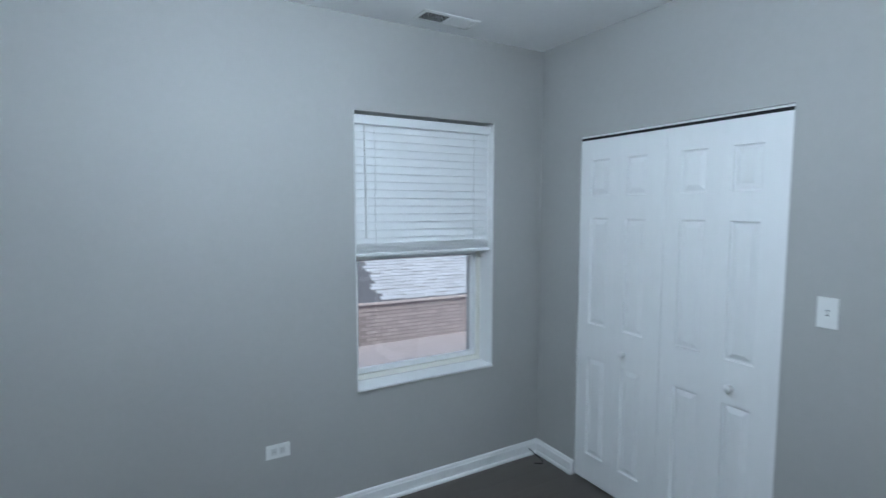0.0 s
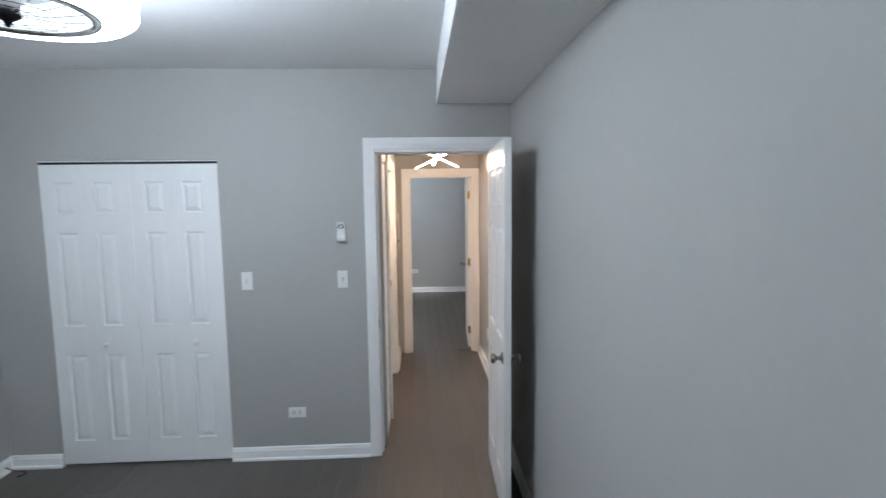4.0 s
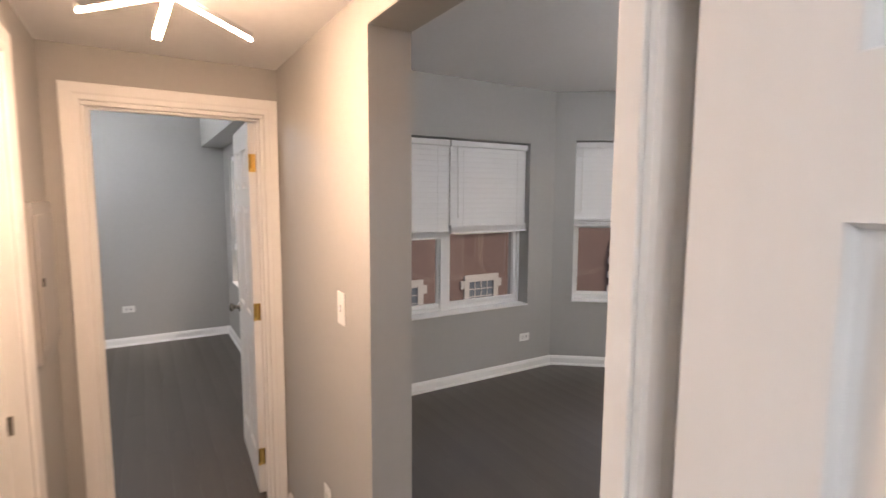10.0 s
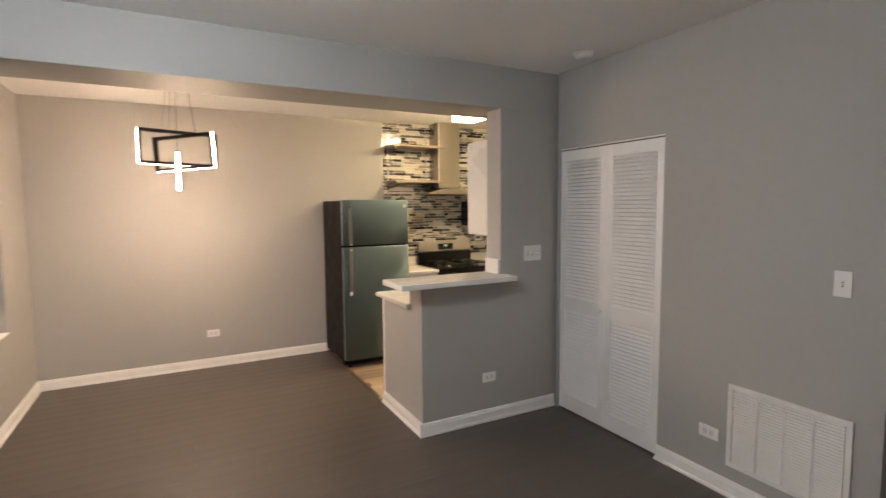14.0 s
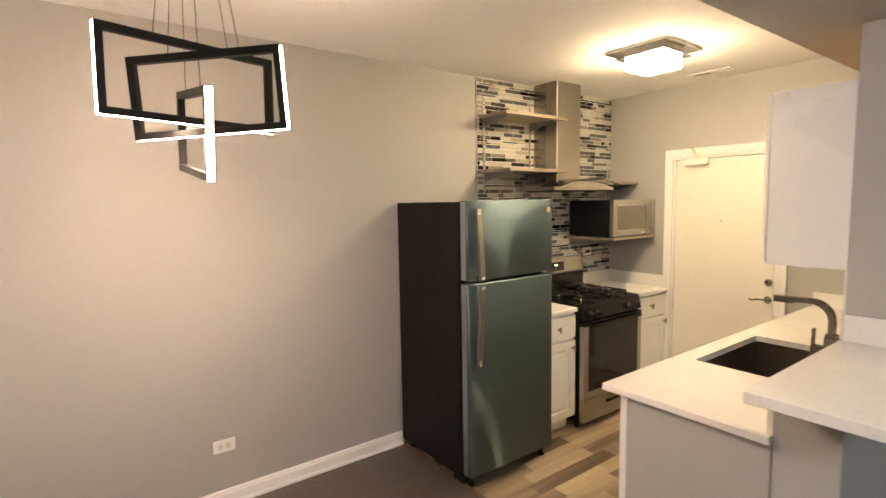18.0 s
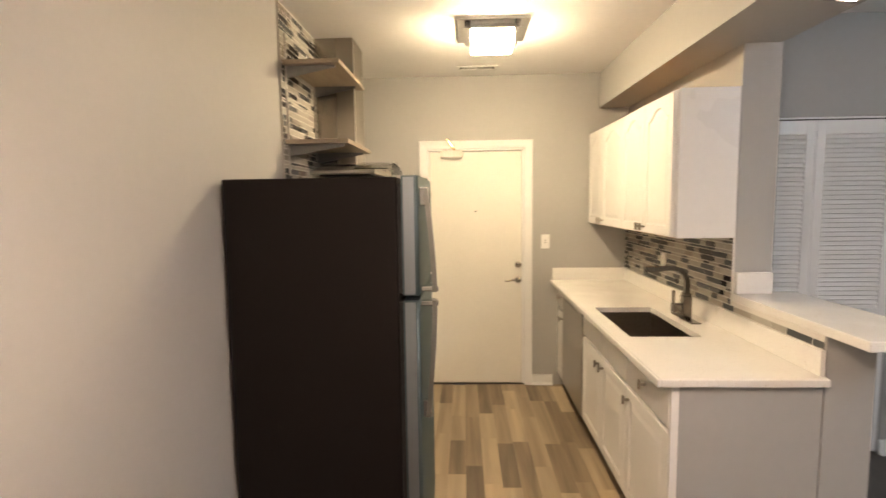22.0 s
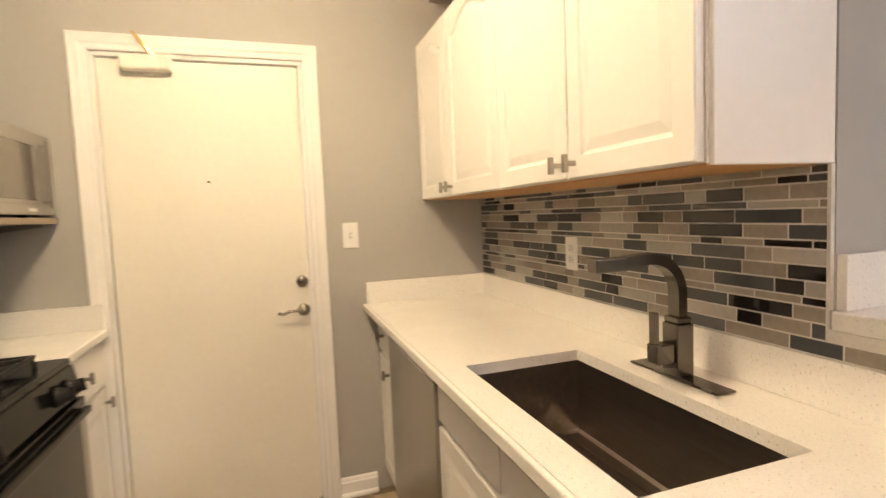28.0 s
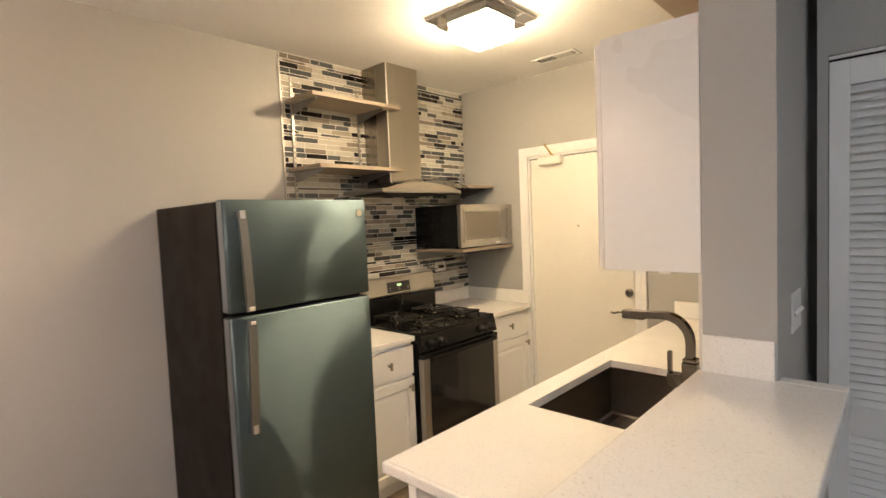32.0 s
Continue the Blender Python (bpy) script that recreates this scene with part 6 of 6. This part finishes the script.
def street_building():
    """The brick building across the street, with stone-trimmed openings."""
    t = thing("street_building", pose(20.0, 0, GROUND_Z), "red brick building with pale stone window surrounds across the street", "building")
    part("wall", box(0.02, 8, -60, 30, 0, 14), BRICK, t, "red brick facade")
    joints = bmesh.new()
    for k in range(120):
        add_box(joints, 0.012, 0.0198, -34, 4, k * 0.075, k * 0.075 + 0.062)
    part("brick_courses", joints, BRICK, t, "courses of red brick")
    part("roof_parapet", box(-0.1, 8.1, -60, 30, 14.0, 14.35), STONE, t)

    def quoined(y0, y1, z0, z1, bars):
        w = part("window", box(0.005, 0.0195, y0 - 0.02, y1 + 0.02, z0 - 0.02, z1 + 0.02), SKYGLASS, t, "dark leaded window in a stone surround")
        part("surround", boxes((-0.06, 0.012, y0 - 0.25, y0, z0 - 0.24, z1 + 0.3), (-0.06, 0.012, y1, y1 + 0.25, z0 - 0.24, z1 + 0.3), (-0.06, 0.012, y0 + 0.001, y1 - 0.001, z1, z1 + 0.3), (-0.08, 0.012, y0 + 0.001, y1 - 0.001, z0 - 0.24, z0), (-0.055, 0.012, y0 - 0.42, y0 - 0.251, z1 - 0.28, z1 + 0.06), (-0.055, 0.012, y1 + 0.251, y1 + 0.42, z1 - 0.28, z1 + 0.06), (-0.055, 0.012, y0 - 0.42, y0 - 0.251, z0 - 0.24, z0 + 0.14), (-0.055, 0.012, y1 + 0.251, y1 + 0.42, z0 - 0.24, z0 + 0.14)), STONE, w, "pale stone surround")
        for k in range(1, bars):
            y = y0 + (y1 - y0) * k / bars
            part("glazing_bar", box(-0.012, 0.006, y - 0.022, y + 0.022, z0, z1), STONE, w)
        for k in (1, 2, 3):
            z = z0 + (z1 - z0) * k / 4
            part("glazing_bar", box(-0.010, 0.006, y0, y1, z - 0.022, z + 0.022), STONE, w)

    g = -GROUND_Z
    for y in (-4.65, -8.5, -12.35, -16.2):
        quoined(y - 0.66, y + 0.66, -3.42 + g, -2.08 + g, 4)
    for y in (-4.65, -8.5, -12.3, -16.2, -22.4, -28.2):
        quoined(y - 0.98, y + 0.98, 0.26 + g, 2.1 + g, 3)
    quoined(-28.9, -27.5, -3.9 + g, -2.0 + g, 3)
    # the gothic doorway: pale piers and hood round a pointed recess
    arch = thing("stone_doorway", pose(20.0, -22.6, GROUND_Z) @ Matrix.Diagonal((1.0, 1.0, 1.10, 1.0)), "pale gothic stone doorway with a pointed arch", "doorway")
    half, spring, tip = 0.855, 1.75, 2.73
    part("surround", boxes((-0.22, 0.011, -1.98, -half, 0, 2.84), (-0.22, 0.011, half, 1.98, 0, 2.84), (-0.215, 0.011, -1.15, 1.15, 2.84, 3.34)), PALESTONE, arch, "pale stone piers and head")
    part("hood", boxes((-0.34, 0.0115, -1.27, 1.27, 3.341, 3.44), (-0.30, 0.0115, -2.1, -1.16, 2.841, 2.94), (-0.30, 0.0115, 1.16, 2.1, 2.841, 2.94), r=0.01), PALESTONE, arch, "projecting stone ledge")
    for y in (-0.62, 0.0, 0.62):
        part("carved_panel", box(-0.222, -0.2155, y - 0.2, y + 0.2, 3.0, 3.2), STONE, arch)
    for k in range(4):
        for y in (-2.06, 2.06):
            part("quoin", box(-0.20, 0.0105, y - 0.078, y + 0.078, 0.25 + k * 0.66, 0.55 + k * 0.66), PALESTONE, arch)
    b = bmesh.new()
    pts = []
    for k in range(-8, 9):
        a = 1 - abs(k) / 8
        pts.append((half * k / 8, spring + (tip - spring) * math.sin(a * math.pi / 2) ** 0.85))
    for (y0, z0), (y1, z1) in zip(pts, pts[1:]):
        v = [b.verts.new((x, y, z)) for x in (-0.19, 0.011) for y, z in ((y0, z0), (y1, z1), (y1, 2.839), (y0, 2.839))]
        for f in ((3, 2, 1, 0), (4, 5, 6, 7), (0, 1, 5, 4), (1, 2, 6, 5), (2, 3, 7, 6), (3, 0, 4, 7)):
            b.faces.new([v[i] for i in f])
    part("arch", b, PALESTONE, arch, "pointed stone arch")
    part("recess", box(-0.02, 0.0112, -half + 0.001, half - 0.001, 0, 2.83), surface("tan_recess_stone", (0.36, 0.29, 0.23), rough=0.75, grain=0.1), arch, "tan stone recess")
    part("door", box(-0.05, -0.021, -0.5, 0.5, 0, 2.2), surface("old_oak_door", (0.20, 0.14, 0.10), rough=0.6, grain=0.15, stretch=(1, 1, 0.1)), arch, "dark wooden door")
    for y in (-1.5, 1.5):
        part("side_light", box(-0.235, -0.2205, y - 0.24, y + 0.24, 0.75, 2.55), SKYGLASS, arch, "narrow side window")
        part("finial", lathe([(0.001, 0), (0.2, 0), (0.2, 0.08), (0.12, 0.25), (0.17, 0.38), (0.06, 0.5), (0.001, 0.58)], 10), STONE, arch, "carved stone finial").matrix_basis = pose(-0.1, y * 1.24, 2.941)


street_building()


def street_tree(m):
    t = thing("street_tree", m, "bare dark street tree with a forked trunk", "tree")
    BARK = surface("dark_bark", (0.045, 0.038, 0.034), rough=0.9, grain=0.25, scale=14, stretch=(1, 1, 0.2), bump=0.5, bump_scale=20)

    def limb(bm, pts, r0, r1):
        for k in range(len(pts) - 1):
            tube(bm, [pts[k], pts[k + 1]], r0 + (r1 - r0) * (k + 0.5) / len(pts), 9)
    trunk = bmesh.new()
    n = 8
    rings = []
    for k in range(n + 1):
        z = 2.9 * k / n
        r = 0.44 - 0.10 * k / n + 0.12 * max(0, 1 - z / 0.4)
        rings.append([trunk.verts.new((0.05 * math.sin(z) + r * math.cos(a * math.tau / 12), r * math.sin(a * math.tau / 12), z)) for a in range(12)])
    for a, b in zip(rings, rings[1:]):
        for k in range(12):
            trunk.faces.new((a[k], a[(k + 1) % 12], b[(k + 1) % 12], b[k]))
    part("trunk", trunk, BARK, t, "", True)
    rng = random.Random(5)
    limbs = bmesh.new()
    for lean, thick in ((0.30, 0.28), (-0.24, 0.19)):
        p = Vector((0.05, 0, 2.72))
        d = Vector((0.84 * lean, 0.54 * lean, 1.0)).normalized()
        r = thick
        for k in range(7):
            q = p + d * 0.75
            tube(limbs, [p, q], r, 9)
            if k > 1:
                for b in range(2):
                    e = (d + Vector((rng.uniform(-1, 1), rng.uniform(-1, 1), rng.uniform(-0.1, 0.8)))).normalized()
                    s = q
                    rr = r * 0.5
                    for j in range(4):
                        w = s + e * 0.5
                        tube(limbs, [s, w], rr, 6)
                        s, rr = w, rr * 0.7
                        e = (e + Vector((rng.uniform(-0.4, 0.4), rng.uniform(-0.4, 0.4), 0.2))).normalized()
            p = q
            r *= 0.84
            d = (d + Vector((rng.uniform(-0.15, 0.15), rng.uniform(-0.15, 0.15), 0.1))).normalized()
    part("limbs", limbs, BARK, t, "bare forked limbs", True)


street_tree(pose(16.5, -21.15, GROUND_Z))


# ---- mosaic tiles: thin strips in rows of two heights
def mosaic(name, m, label, width, z0, z1, reach, near, seed, kinds, limit=290):
    """Local x along the wall, y = 0 the wall's face, tiles proud towards -y. reach(z): where a row ends; near(x, z): pieces that stay single."""
    bed = thing(name, m, label, "wall tiles", kind="structure")
    rng = random.Random(seed)
    shared, rest, count, z = {}, {}, 0, z0 + 0.002
    rows = []
    while z < z1 - 0.008:
        h = min(rng.choice((0.028, 0.028, 0.0135, 0.028, 0.0135)), z1 - z - 0.001)
        rows.append((z, h))
        z += h + 0.0036
    for z, h in rows:
        x, stop = -rng.uniform(0, 0.1), reach(z + h / 2)
        while x < stop:
            length = rng.choice((0.06, 0.10, 0.10, 0.15, 0.15, 0.15))
            a, b = max(x, 0.001), min(x + length, stop - 0.001)
            x += length + 0.0036
            if b - a < 0.006:
                continue
            k = rng.choice(kinds)
            if near((a + b) / 2, z + h / 2) and count < limit:
                count += 1
                key = (round(b - a, 3), round(h, 4), k)
                if key not in shared:
                    me = bpy.data.meshes.new("mosaic_tile")
                    bm = bmesh.new()
                    strip(bm, 0, b - a, 0, h)
                    bm.to_mesh(me)
                    bm.free()
                    me.materials.append(MOSAIC[k])
                    shared[key] = me
                o = new("mosaic_tile", shared[key])
                o.parent = bed
                o.matrix_basis = pose(a, 0, z)
            else:
                if k not in rest:
                    rest[k] = bmesh.new()
                strip(rest[k], a, b, z, z + h)
    for k, bm in rest.items():
        tagged(part("mosaic_strips", bm, MOSAIC[k], bed), kind="stuff")
    return bed


def strip(bm, x0, x1, z0, z1, t=0.0085, r=0.0012):
    back = [bm.verts.new((x, -0.003, z)) for x, z in ((x0, z0), (x1, z0), (x1, z1), (x0, z1))]
    mid = [bm.verts.new((x, -t + r, z)) for x, z in ((x0, z0), (x1, z0), (x1, z1), (x0, z1))]
    top = [bm.verts.new((x, -t, z)) for x, z in ((x0 + r, z0 + r), (x1 - r, z0 + r), (x1 - r, z1 - r), (x0 + r, z1 - r))]
    bm.faces.new(top)
    for a, b in ((back, mid), (mid, top)):
        for k in range(4):
            bm.faces.new((a[k], a[(k + 1) % 4], b[(k + 1) % 4], b[k]))


MOSAIC = [
    surface("cream_glass_tile", (0.46, 0.445, 0.40), rough=0.15, grain=0.06, scale=60, vary=0.10),
    surface("beige_stone_tile", (0.31, 0.28, 0.23), rough=0.3, grain=0.10, scale=70, vary=0.12),
    surface("taupe_tile", (0.20, 0.17, 0.14), rough=0.3, grain=0.08, scale=60, vary=0.15),
    surface("slate_blue_tile", (0.075, 0.082, 0.086), rough=0.15, grain=0.08, scale=60, vary=0.18),
    surface("dark_brown_glass_tile", (0.014, 0.011, 0.010), rough=0.06, grain=0.1, vary=0.2),
]
setting("tile_bed_south", box(KW + 0.001, 0.692, DS + 0.0003, DS + 0.0095, 1.006, HK - 0.002), GROUT, "pale grout bed of the mosaic tiles", "wall tiles")
setting("tile_bed_north", boxes((KW + 0.001, 0.713, KN - 0.0095, KN - 0.0003, 1.006, 1.374), (0.7132, BAR_X - 0.001, KN - 0.0095, KN - 0.0003, 1.006, 1.060)), GROUT, "pale grout bed of the mosaic tiles", "wall tiles")
setting("tile_trim", box(0.6922, 0.698, DS + 0.0003, DS + 0.0105, 1.006, HK - 0.002), BRUSHED, "thin metal tile edge trim", "trim")
setting("tile_trim", box(0.7135, 0.7195, KN - 0.0105, KN - 0.0003, 1.0985, 1.374), GROUT, "thin tile edge trim", "trim")
mosaic("mosaic_south", pose(0.692, DS + 0.0025, 0, 0, 0, 180), "mosaic of cream, beige, slate and dark strip tiles over the stove", 0.692 - KW - 0.001, 1.006, HK - 0.002,
       lambda z: 0.692 - KW - 0.001, lambda x, z: 0.35 < x < 1.25 and 1.15 < z < 1.74, 21, (0, 0, 0, 0, 0, 0, 1, 1, 2, 2, 3, 3, 3, 3, 4, 4))
mosaic("mosaic_north", pose(KW + 0.001, KN - 0.0025, 0), "mosaic of cream, beige, slate and dark strip tiles behind the sink", BAR_X - 0.001 - KW, 1.006, 1.374,
       lambda z: BAR_X - 0.001 - KW if z < 1.045 else 0.713 - KW - 0.001, lambda x, z: True, 22, (0, 0, 1, 1, 1, 1, 2, 2, 3, 3, 3, 3, 3, 4, 4, 4))

lay_all_floors()
